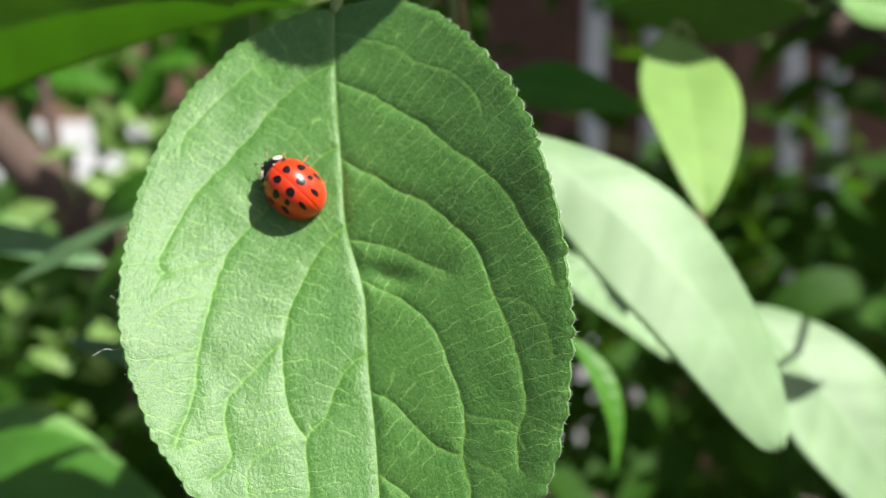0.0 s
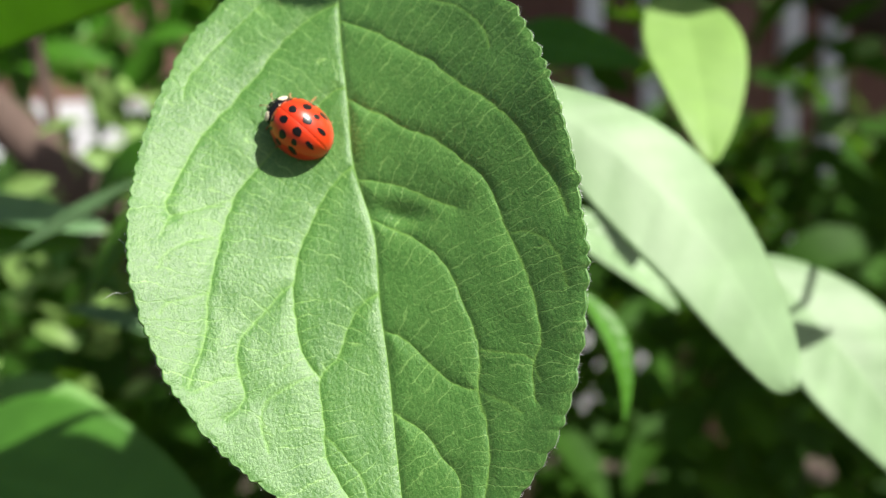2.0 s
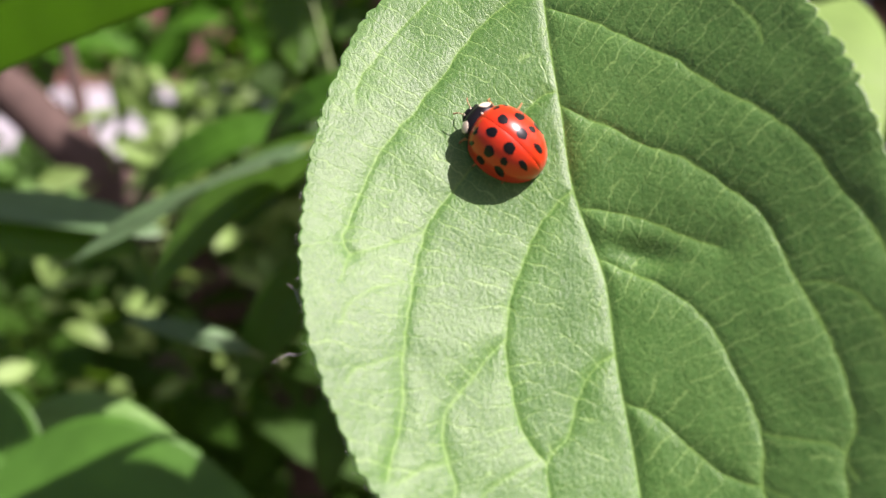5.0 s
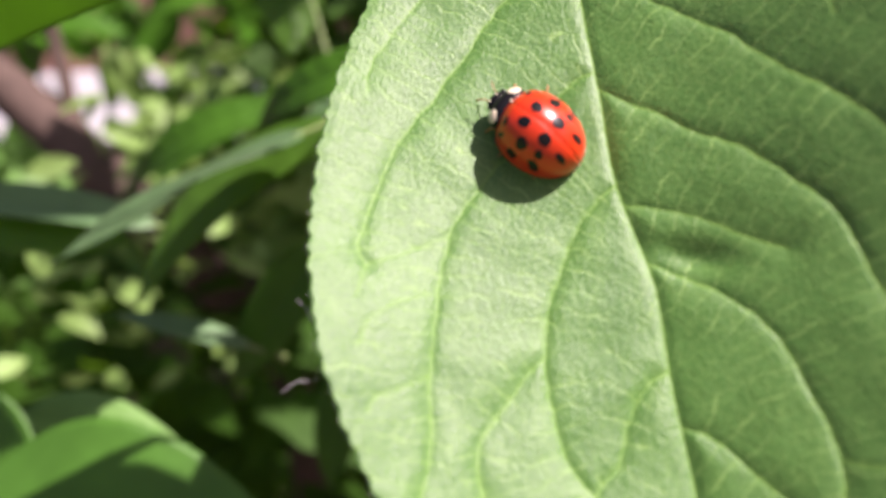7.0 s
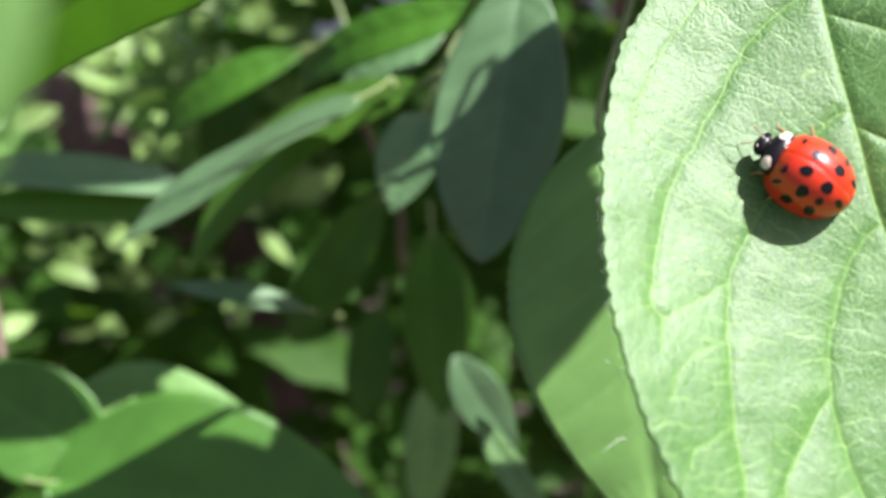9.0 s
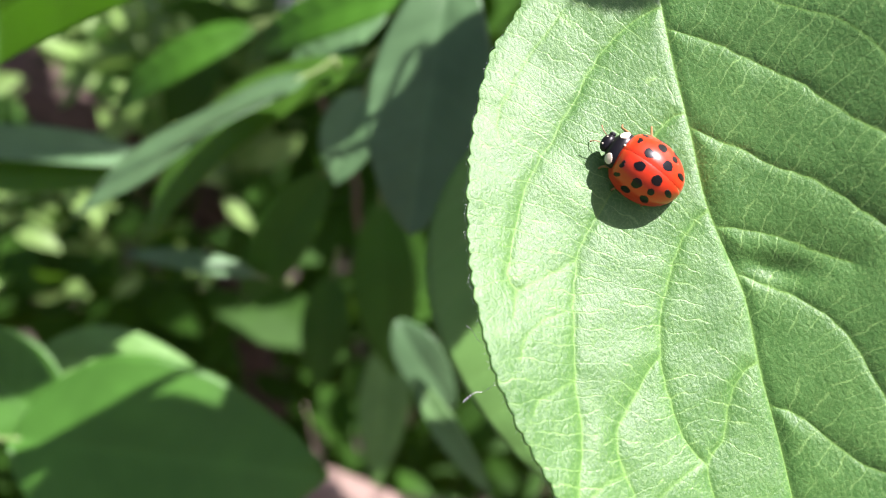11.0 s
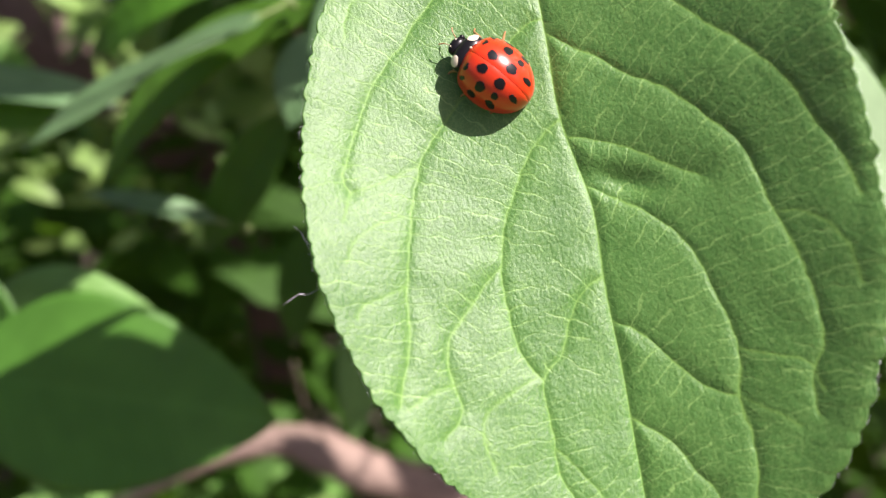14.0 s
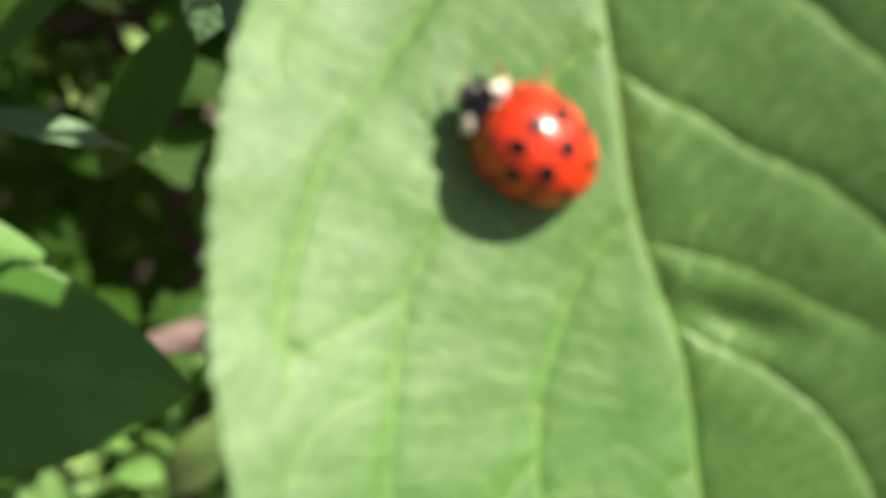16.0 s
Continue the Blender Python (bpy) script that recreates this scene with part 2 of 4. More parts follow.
def tube_mesh(name, points, radii, mat, sides=10, rough=0.0, seed=0):
    """A round rod along a curve, its radius gliding from end to end, with closed ends."""
    rng = np.random.default_rng(seed)
    p = np.array(points, float)
    n = len(p)
    r = np.interp(np.linspace(0, 1, n), np.linspace(0, 1, len(radii)), radii)
    verts, faces = [], []
    side = None
    for i in range(n):
        d = Vector(p[min(i + 1, n - 1)] - p[max(i - 1, 0)]).normalized()
        if side is None:
            side = d.orthogonal().normalized()
        side = (side - d * side.dot(d)).normalized()
        up = d.cross(side)
        for j in range(sides):
            a = 2 * math.pi * j / sides
            rr = r[i] * (1 + rough * rng.normal())
            verts.append(Vector(p[i]) + (side * math.cos(a) + up * math.sin(a)) * rr)
    for i in range(n - 1):
        for j in range(sides):
            k = (j + 1) % sides
            faces.append((i * sides + j, i * sides + k, (i + 1) * sides + k, (i + 1) * sides + j))
    faces.append(tuple(range(sides))[::-1])
    faces.append(tuple((n - 1) * sides + j for j in range(sides)))
    return mesh_from(name, verts, faces, mat)


# ================= the downy leaf with the ladybird =================
MM = 0.001
LEAF_FRAME = Matrix(((0.99222, -0.12453, 0.0, -0.00831), (0.05958, 0.47476, -0.8781, 0.08877), (0.10935, 0.87126, 0.47848, 1.18692), (0, 0, 0, 1)))
# millimetres: x across, y along towards the stalk
MIDRIB = [(0.9, 21.4), (0.5, 16.5), (0.2, 11.5), (0.1, 5.6), (-0.1, 0.0), (0.6, -4.8), (0.9, -7.7), (0.6, -13.0), (0.6, -18.4), (0.4, -24.5), (0.3, -30.5), (0.6, -35.0)]
MARGIN_R = [(0.9, 21.4), (3.5, 21.2), (6.6, 20.0), (9.9, 16.8), (12.6, 12.4), (14.9, 7.2), (16.1, 1.5), (16.9, -4.9), (16.8, -11.0), (16.1, -16.5), (14.9, -21.0), (13.0, -25.4), (10.0, -29.2), (5.5, -33.0), (0.6, -35.0)]
MARGIN_L = [(0.9, 21.4), (-2.0, 21.7), (-5.4, 21.0), (-8.8, 19.1), (-11.5, 16.5), (-13.9, 13.5), (-16.6, 7.4), (-18.3, 1.2), (-19.0, -4.6), (-18.8, -9.1), (-17.8, -13.6), (-16.1, -18.4), (-13.6, -22.6), (-10.5, -26.2), (-6.5, -29.8), (-2.5, -33.2), (0.6, -35.0)]
VEINS = [
    (0.50, [(0.7, 18.9), (3.6, 17.1), (6.1, 15.1), (7.7, 12.9), (10.6, 10.4), (12.4, 7.4), (12.6, 5.4)]),
    (0.85, [(0.4, 13.8), (3.1, 11.8), (5.4, 9.3), (8.1, 6.3), (9.8, 3.7), (11.8, 1.0), (13.6, -2.1), (14.6, -5.0), (15.7, -7.7), (16.0, -10.4)]),
    (0.95, [(0.1, 5.9), (2.3, 4.1), (4.6, 1.7), (6.9, -0.2), (8.9, -2.8), (10.5, -5.0), (11.7, -10.2), (12.5, -14.4), (12.7, -18.7), (11.8, -20.7), (11.5, -23.6)]),
    (0.55, [(11.7, -10.2), (12.9, -10.6), (14.2, -11.7), (14.9, -13.9), (15.1, -15.8)]),
    (0.70, [(0.3, -1.8), (2.1, -2.5), (4.0, -3.6), (6.2, -5.3), (8.0, -6.6)]),
    (1.00, [(0.7, -5.5), (3.1, -7.3), (5.3, -9.3), (6.6, -11.7), (7.3, -14.4), (8.0, -18.7), (7.4, -21.8), (7.7, -25.4), (6.7, -30.4)]),
    (0.60, [(8.0, -18.7), (9.9, -19.4), (11.7, -20.4), (12.1, -22.0)]),
    (0.45, [(7.5, -21.9), (9.0, -22.9), (10.5, -24.3)]),
    (0.80, [(0.6, -15.3), (2.1, -16.2), (3.3, -17.8), (4.9, -20.1), (6.2, -21.3), (7.4, -21.8)]),
    (0.80, [(0.4, -22.0), (1.9, -23.2), (3.1, -24.7), (4.0, -26.6), (5.0, -28.1), (4.7, -30.9)]),
    (0.75, [(0.3, 15.6), (-1.4, 15.3), (-4.8, 13.3), (-7.8, 10.0), (-10.4, 7.2), (-13.2, 4.0), (-16.1, -1.7), (-15.8, -3.3)]),
    (0.55, [(-6.7, 17.3), (-9.5, 14.9), (-11.9, 12.4), (-13.7, 10.3), (-14.4, 8.0)]),
    (0.85, [(0.1, 7.2), (-1.4, 6.8), (-6.3, 2.8), (-8.4, 0.9), (-10.8, -2.1), (-12.5, -7.3), (-13.4, -11.5), (-13.7, -14.1), (-15.2, -18.2)]),
    (0.55, [(-10.7, -1.9), (-13.6, -2.8), (-15.8, -3.3), (-16.6, -5.1)]),
    (0.45, [(-12.7, -5.5), (-14.9, -5.9), (-16.2, -6.9), (-17.1, -8.2)]),
    (0.45, [(-13.4, -10.5), (-15.4, -10.9), (-16.5, -11.3), (-17.0, -12.0)]),
    (0.95, [(0.0, -0.2), (-1.9, -1.6), (-3.2, -3.0), (-5.5, -7.1), (-6.4, -10.4), (-6.5, -14.2), (-6.0, -17.0), (-5.0, -18.5)]),
    (0.75, [(-6.4, -10.0), (-8.9, -12.3), (-11.0, -14.5), (-11.4, -16.6), (-11.1, -19.5), (-12.6, -21.0)]),
    (0.45, [(-11.3, -17.5), (-13.1, -17.9), (-14.7, -18.6)]),
    (0.90, [(0.4, -12.0), (-1.2, -13.1), (-2.3, -14.7), (-3.4, -16.9), (-5.0, -18.5), (-5.2, -22.9), (-5.0, -25.6), (-3.4, -29.4)]),
    (0.55, [(-5.6, -18.2), (-7.9, -19.0), (-9.5, -20.0), (-9.9, -21.8), (-9.6, -24.0)]),
    (0.55, [(-5.2, -22.9), (-3.9, -24.8), (-2.8, -26.6), (-2.2, -28.6)]),
]


def leaf_height(x, y, mid):
    """The broad shape of the blade: a trough along the midrib, its halves curling forward."""
    order = np.argsort(mid[:, 1])
    u = x - np.interp(y, mid[order, 1], mid[order, 0])
    r, l, s = np.maximum(u, 0), np.maximum(-u, 0), y / 30
    return -0.011 - 0.168 * s + 0.1007 * s * s + r * (0.345 + 0.04 * s) + 0.33 * r * r / 20 - l * (0.1945 + 0.1705 * s) + 0.3374 * l * l / 20


def toothed(curve, n, tooth, pitch, inward, seed):
    """A margin of n places with forward-leaning rounded teeth."""
    rng = np.random.default_rng(seed)
    c = spline(curve, n)
    d = np.gradient(c, axis=0)
    d /= np.linalg.norm(d, axis=1, keepdims=True) + 1e-9
    out = np.stack([-d[:, 1], d[:, 0]], 1) * inward
    s = np.r_[0, np.cumsum(np.linalg.norm(np.diff(c, axis=0), axis=1))]
    at = [0.0]
    while at[-1] < s[-1] + 3 * pitch:
        at.append(at[-1] + pitch * rng.uniform(0.55, 1.4))
    k = np.searchsorted(at, s, "right") - 1
    ph = (s - np.array(at)[k]) / (np.array(at)[k + 1] - np.array(at)[k])
    size = rng.uniform(0.35, 1.3, len(at))[k]
    h = np.where(ph < 0.6, np.sqrt(np.clip(ph / 0.6, 0, 1)), np.sqrt(np.clip((1 - ph) / 0.4, 0, 1))) * size
    fade = np.clip(np.minimum(s, s[-1] - s) / 4, 0, 1)
    return c + out * (h * tooth * fade)[:, None]


def downy_leaf():
    n, k = 480, 141
    mid = spline(MIDRIB, n)
    right = toothed(MARGIN_R, n, 0.32, 1.45, 1, 3)
    left = toothed(MARGIN_L, n, 0.3, 1.25, -1, 4)
    t = np.linspace(0, 1, k)
    gl = left[:, None, :] + (mid - left)[:, None, :] * t[None, :, None]
    gr = mid[:, None, :] + (right - mid)[:, None, :] * t[None, 1:, None]
    xy = np.concatenate([gl, gr], 1)
    flat = xy.reshape(-1, 2)
    z = leaf_height(flat[:, 0], flat[:, 1], mid)
    vein = np.zeros(len(flat))
    groove = np.zeros(len(flat))
    near = np.full(len(flat), 99.0)
    dimple = np.zeros(len(flat))
    second = np.full(len(flat), 99.0)
    run = np.zeros(len(flat))
    inner = np.zeros(len(flat))
    wavy = flat + 0.16 * np.array([(noise.noise((a * 0.9, b * 0.9, 7.7)), noise.noise((a * 0.9, b * 0.9, 1.3))) for a, b in flat])
    for i, (w, pts) in enumerate(VEINS):
        d, arc = near_curve(wavy, spline(pts, 40))
        if w >= 0.7:
            closer = d < near
            second = np.where(closer, near, np.minimum(second, d))
            run = np.where(closer, arc + 1.7 * i, run)
            inner = np.where(closer, np.clip(np.minimum(arc, arc.max() - arc) / 0.6, 0, 1), inner)
            near = np.minimum(near, d)
        else:
            dimple = np.maximum(dimple, w * np.exp(-((d / 0.7) ** 2)))
        groove = np.maximum(groove, w * np.exp(-((d / (0.15 + 0.06 * w)) ** 2)))
        vein = np.maximum(vein, min(1, 0.25 + w) * np.exp(-((d / (0.085 + 0.045 * w)) ** 2)))
    keep = np.clip((second - near) / 0.5 - 0.3, 0, 1) * inner
    d, arc = near_curve(flat, mid)
    near = np.minimum(near, d)
    groove = np.maximum(groove, 1.3 * np.exp(-((d / 0.32) ** 2)))
    vein = np.maximum(vein, 1.1 * np.exp(-((d / 0.15) ** 2)))
    z += 0.12 * (1 - np.exp(-((near / 1.3) ** 2))) + 0.10 * (1 - np.exp(-((near / 0.5) ** 2))) - 0.08 * groove - 0.025 * dimple
    px, py = flat[:, 0] - 3.4, flat[:, 1] + 5.7
    z -= 0.72 * np.exp(-(((0.88 * px - 0.47 * py) / 2.7) ** 2 + ((0.47 * px + 0.88 * py) / 1.0) ** 2))
    rim = np.minimum(np.linalg.norm(xy - right[:, None, :], axis=2), np.linalg.norm(xy - left[:, None, :], axis=2)).ravel()
    z -= np.where(flat[:, 0] > 0, 0.2, 0.08) * np.exp(-((rim / 0.45) ** 2))
    ripple = np.array([noise.noise((a * 0.35, b * 0.35, 3.1)) for a, b in flat])
    z += 0.13 * ripple * np.clip(near, 0, 1)
    grid = np.concatenate([flat, z[:, None]], 1).reshape(n, 2 * k - 1, 3) * MM
    leaf = thing("leaf", LEAF_FRAME, "broad downy green leaf with toothed edge and sunken veins", "leaf")
    part("blade", sheet_mesh("blade", grid, np.clip(vein, 0, 1).reshape(n, -1), 0.22 * MM, MAT_HERO, (("run", run), ("keep", keep))), leaf)
    stalk = spline([(0.9, 21.0, -0.3), (1.6, 25, -1.0), (3.4, 29, -3.5), (6.0, 34, -8.0)], 24) * MM
    part("stalk", tube_mesh("stalk", stalk, [0.6 * MM, 0.7 * MM, 0.9 * MM], MAT_STALK, 12), leaf, "green leaf stalk")
    rng = np.random.default_rng(12)
    verts, faces = [], []

    def hair(p, d, ln, r):
        d = d / np.linalg.norm(d)
        a = np.cross(d, (0.3, 0.2, 0.9))
        a /= np.linalg.norm(a) + 1e-9
        b = np.cross(d, a)
        o = len(verts)
        for c in range(3):
            verts.append(p + r * (a * math.cos(2.094 * c) + b * math.sin(2.094 * c)))
        verts.append(p + d * ln)
        faces.extend([(o, o + 1, o + 3), (o + 1, o + 2, o + 3), (o + 2, o, o + 3)])

    cols = grid.shape[1]
    for _ in range(6500):
        i, j = rng.integers(6, n - 6), rng.integers(2, cols - 2)
        hair(grid[i, j], rng.normal(size=3) * (1, 1, 0.4) + (0, 0, 0.6), rng.uniform(0.08, 0.26) * MM, rng.uniform(0.006, 0.013) * MM)
    # tiny white specks, most of them on the right half
    for _ in range(520):
        i, j = rng.integers(6, n - 6), rng.integers(2, cols - 2) if rng.uniform() < 0.3 else rng.integers(k, cols - 2)
        c, r, o = grid[i, j] + (0, 0, 0.03 * MM), rng.uniform(0.016, 0.036) * MM, len(verts)
        verts.extend(c + np.array(d) * r for d in ((1, 0, 0), (0, 1.2, 0), (-0.9, 0, 0), (0, -1, 0), (0, 0, 0.9), (0, 0, -1)))
        faces.extend((o + a, o + b, o + 4) for a, b in ((0, 1), (1, 2), (2, 3), (3, 0)))
        faces.extend((o + b, o + a, o + 5) for a, b in ((0, 1), (1, 2), (2, 3), (3, 0)))
    for j, side in ((0, -1), (cols - 1, 1)):
        for _ in range(420):
            i = rng.integers(10, n - 10)
            hair(grid[i, j] - (0, 0, 0.1 * MM), rng.normal(size=3) * 0.5 + (side, -0.2, 0.2), rng.uniform(0.12, 0.35) * MM, 0.011 * MM)
    tagged(part("down", mesh_from("down", verts, faces, MAT_SILK, False), leaf, "fine white down and tiny white specks on the leaf"), kind="stuff")
    return leaf


downy_leaf()


def silk(points, label):
    """A loose thread caught on the toothed edge."""
    me = tube_mesh("silk", spline(points, 14) * MM, [0.01 * MM, 0.014 * MM, 0.008 * MM], MAT_SILK, 5)
    ob = tagged(new("silk_thread", me), label, "thread", "loose silk threads")
    ob.matrix_basis = LEAF_FRAME


silk([(-18.8, -9.3, 2.4), (-19.8, -9.7, 2.6), (-20.4, -9.6, 2.9), (-21.5, -10.1, 3.0)], "white silk thread caught on the leaf edge")
silk([(-18.9, -6.6, 2.3), (-19.4, -6.1, 2.5), (-19.6, -5.4, 2.5), (-20.0, -5.0, 2.8)], "short white silk thread on the leaf edge")


# ================= ladybird =================
BA, BB, BH = 3.05, 2.37, 3.0


def dome(x, y):
    return BH * np.sqrt(max(0.0, 1 - (x / BB) ** 2 - (y / BA) ** 2)) ** 0.92


def blunt_front(y):
    """The wing cases end square behind the neck shield and run out a little at the tail."""
    return y if -0.01 < y < 1.7 else (1.7 + 0.62 * (y - 1.7) if y > 0 else y + 0.12 * y / BA)


def wing_case(sign):
    verts, faces = [], []
    rows, cols = 36, 20
    for i in range(rows + 1):
        a = math.pi * i / rows
        yy = math.cos(a)
        for j in range(cols + 1):
            lat = math.sin(0.5 * math.pi * j / cols)
            half = math.sin(a)
            x = lat * half
            up = math.sqrt(max(0.0, half * half - x * x)) ** 0.92
            seam = 0.05 * math.exp(-((x * BB / 0.07) ** 2))
            under = -0.12 * (j == cols)
            back = -0.25 * max(0.0, -yy) ** 2
            lip = 0.03 * (j == cols) + 0.015 * (j == cols - 1)
            fold = 0.035 * math.sin(9 * lat) * max(0.0, -yy - 0.72) / 0.28
            up += fold * up
            verts.append((sign * (x * BB * (1 + lip) + 0.012), blunt_front(yy * BA), BH * up - seam + under + back * 0.3))
    w = cols + 1
    for i in range(rows):
        for j in range(cols):
            f = (i * w + j, i * w + j + 1, (i + 1) * w + j + 1, (i + 1) * w + j)
            faces.append(f if sign < 0 else f[::-1])
    me = mesh_from("wing_case", [Vector(v) * MM for v in verts], faces, MAT_RED)
    return me


def spot_mesh(cx, cy, rx, ry, sign):
    """A black spot lying on the wing case, a hair proud of it."""
    verts, faces = [], []
    rings, seg = 5, 18
    rx = rx * max(0.4, dome(cx, cy) / BH * 1.1)
    steps = (0, 0.35, 0.7, 0.94, 0.98, 1.0)
    for i in range(rings + 1):
        for j in range(seg):
            a = 2 * math.pi * j / seg
            q = steps[i]
            wob = 1 + 0.05 * math.sin(3 * a + cx * 9 + sign) + 0.05 * math.cos(2 * a + cy * 7) + 0.04 * math.sin(5 * a + cy * 4 + 2 * sign)
            x = cx + rx * q * math.cos(a) * wob
            y = cy + ry * q * math.sin(a) * wob
            x = min(max(x, 0.03), BB * 0.985 * math.sqrt(max(0.02, 1 - (y / BA) ** 2)))
            n = Vector((x / BB**2, y / BA**2, dome(x, y) / BH**2)).normalized()
            p = Vector((x, y, dome(x, y))) + n * (0.018 if i < rings else -0.02)
            verts.append(Vector((sign * p.x, blunt_front(p.y), p.z)) * MM)
    for i in range(rings):
        for j in range(seg):
            k = (j + 1) % seg
            f = (i * seg + j, i * seg + k, (i + 1) * seg + k, (i + 1) * seg + j)
            faces.append(f if sign < 0 else f[::-1])
    return mesh_from("spot", verts, faces, MAT_BLACK)


def patch_mesh(name, centre, size, way, wide, tall, mat):
    """A coloured patch lying on an egg-shaped body, a hair proud of it; wide and tall are angles."""
    w = Vector(way).normalized()
    side = Vector((0, 0, 1)).cross(w).normalized()
    up = w.cross(side)
    verts, faces = [], []
    seg = 18
    for i, q in enumerate((0.02, 0.4, 0.75, 0.95, 1.0, 1.03)):
        for j in range(seg):
            a = 2 * math.pi * j / seg
            wob = 1 + 0.08 * math.sin(2 * a + 1.2) + 0.06 * math.cos(3 * a)
            d = (w + side * (wide * q * wob * math.cos(a)) + up * (tall * q * wob * math.sin(a))).normalized()
            d = Vector([math.copysign(abs(c) ** 0.92, c) for c in d]) * (1.03 if i < 5 else 0.97)
            verts.append((Vector(centre) + Vector((d.x * size[0], d.y * size[1], d.z * size[2]))) * MM)
    for i in range(5):
        for j in range(seg):
            k = (j + 1) % seg
            faces.append((i * seg + j, i * seg + k, (i + 1) * seg + k, (i + 1) * seg + j))
    return mesh_from(name, verts, faces, mat)


def blob_mesh(name, centre, size, mat, seg=20, rings=12, power=1.0):
    bm = bmesh.new()
    bmesh.ops.create_uvsphere(bm, u_segments=seg, v_segments=rings, radius=1.0)
    for v in bm.verts:
        v.co = Vector([math.copysign(abs(c) ** power, c) for c in v.co])
        v.co = (Vector(centre) + Vector((v.co.x * size[0], v.co.y * size[1], v.co.z * size[2]))) * MM
    me = bpy.data.meshes.new(name)
    bm.to_mesh(me)
    bm.free()
    me.materials.append(mat)
    me.polygons.foreach_set("use_smooth", [True] * len(me.polygons))
    return me


SPOTS = [(0.57, 0.65, 0.34, 0.40), (0.65, -0.92, 0.36, 0.42), (0.78, -2.19, 0.30, 0.32), (1.58, 0.05, 0.38, 0.40), (1.46, -1.11, 0.28, 0.26), (2.2, 0.34, 0.36, 0.36), (1.99, -1.14, 0.38, 0.38), (0.93, 1.73, 0.17, 0.14), (1.15, 1.68, 0.22, 0.20), (1.76, 1.50, 0.24, 0.22)]


LEGS = {}


def ladybird():
    place = LEAF_FRAME @ Matrix.Translation(Vector((-4.28, 3.51, 0.6)) * MM) @ pose(0, 0, 0, 0.9, -6.7, 40.6)
    bug = thing("ladybird", place, "glossy orange-red ladybird with black spots, standing on a leaf", "beetle")
    for sign in (-1, 1):
        case = part("wing_case", wing_case(sign), bug, "glossy orange-red wing case with black spots")
        for s in SPOTS:
            part("spot", spot_mesh(s[0], s[1], s[2], s[3], sign), case, "black spot")
    part("belly", blob_mesh("belly", (0, -0.1, 0.0), (2.2, 2.6, 0.5), MAT_BLACK), bug, "black underside")
    centre, size = (-0.08, 2.3, 0.62), (1.5, 0.92, 0.92)
    shield = part("neck_shield", blob_mesh("neck_shield", centre, size, MAT_BLACK, 28, 18, 0.92), bug, "black neck shield")
    for sign in (-1, 1):
        part("cream_patch", patch_mesh("cream_patch", centre, size, (sign * 0.74, 0.42, 0.58), 0.36, 0.4, MAT_CREAM), shield, "cream side patch")
    part("crumb", blob_mesh("crumb", (0.25, 2.3, 1.56), (0.09, 0.12, 0.08), MAT_CREAM, 8, 6), shield, "pale crumb")
    LEGS["head"] = head = part("head", blob_mesh("head", (-0.1, 3.22, 0.42), (0.74, 0.52, 0.46), MAT_BLACK), bug, "small black head")
    for sign in (-1, 1):
        part("cheek_mark", blob_mesh("cheek_mark", (sign * 0.3 - 0.1, 3.5, 0.7), (0.08, 0.1, 0.07), MAT_CREAM, 10, 8), head, "small cream mark on the face")
    for sign in (-1, 1):
        part("eye", blob_mesh("eye", (sign * 0.6, 3.3, 0.45), (0.22, 0.24, 0.24), MAT_BLACK, 12, 8), head)
        feeler = spline([(sign * 0.35, 3.65, 0.35), (sign * 0.5, 4.05, 0.35), (sign * 0.75, 4.35, 0.15)], 10) * MM
        part("feeler", tube_mesh("feeler", feeler, [0.04 * MM, 0.035 * MM, 0.06 * MM], MAT_AMBER, 6), head, "thin amber feeler")
    for sign in (-1, 1):
        for key, y0, y1, reach in (("front", 1.9, 3.1 if sign > 0 else 2.6, 1.6), ("middle", 0.6, 1.3 if sign > 0 else 0.9, 2.8 if sign > 0 else 2.3), ("hind", -1.0, -1.5, 2.1)):
            hip = Vector((sign * 1.2, y0, 0.0))
            knee = (sign * 0.55 * (reach - 1.2), 0.5 * (y1 - y0), 0.25)
            foot = (sign * (reach - 1.2), y1 - y0, -0.4)
            toe = (sign * (reach - 0.95), y1 - y0 + 0.12, -0.68)
            pts = spline([(0, 0, 0), knee, foot, toe], 14) * MM
            leg = part("leg", tube_mesh("leg", pts, [0.15 * MM, 0.14 * MM, 0.1 * MM, 0.07 * MM], MAT_AMBER, 8), bug, "brown leg", Matrix.Translation(hip * MM))
            LEGS[(key, sign)] = (leg, hip * MM)
    return bug


BUG = ladybird()


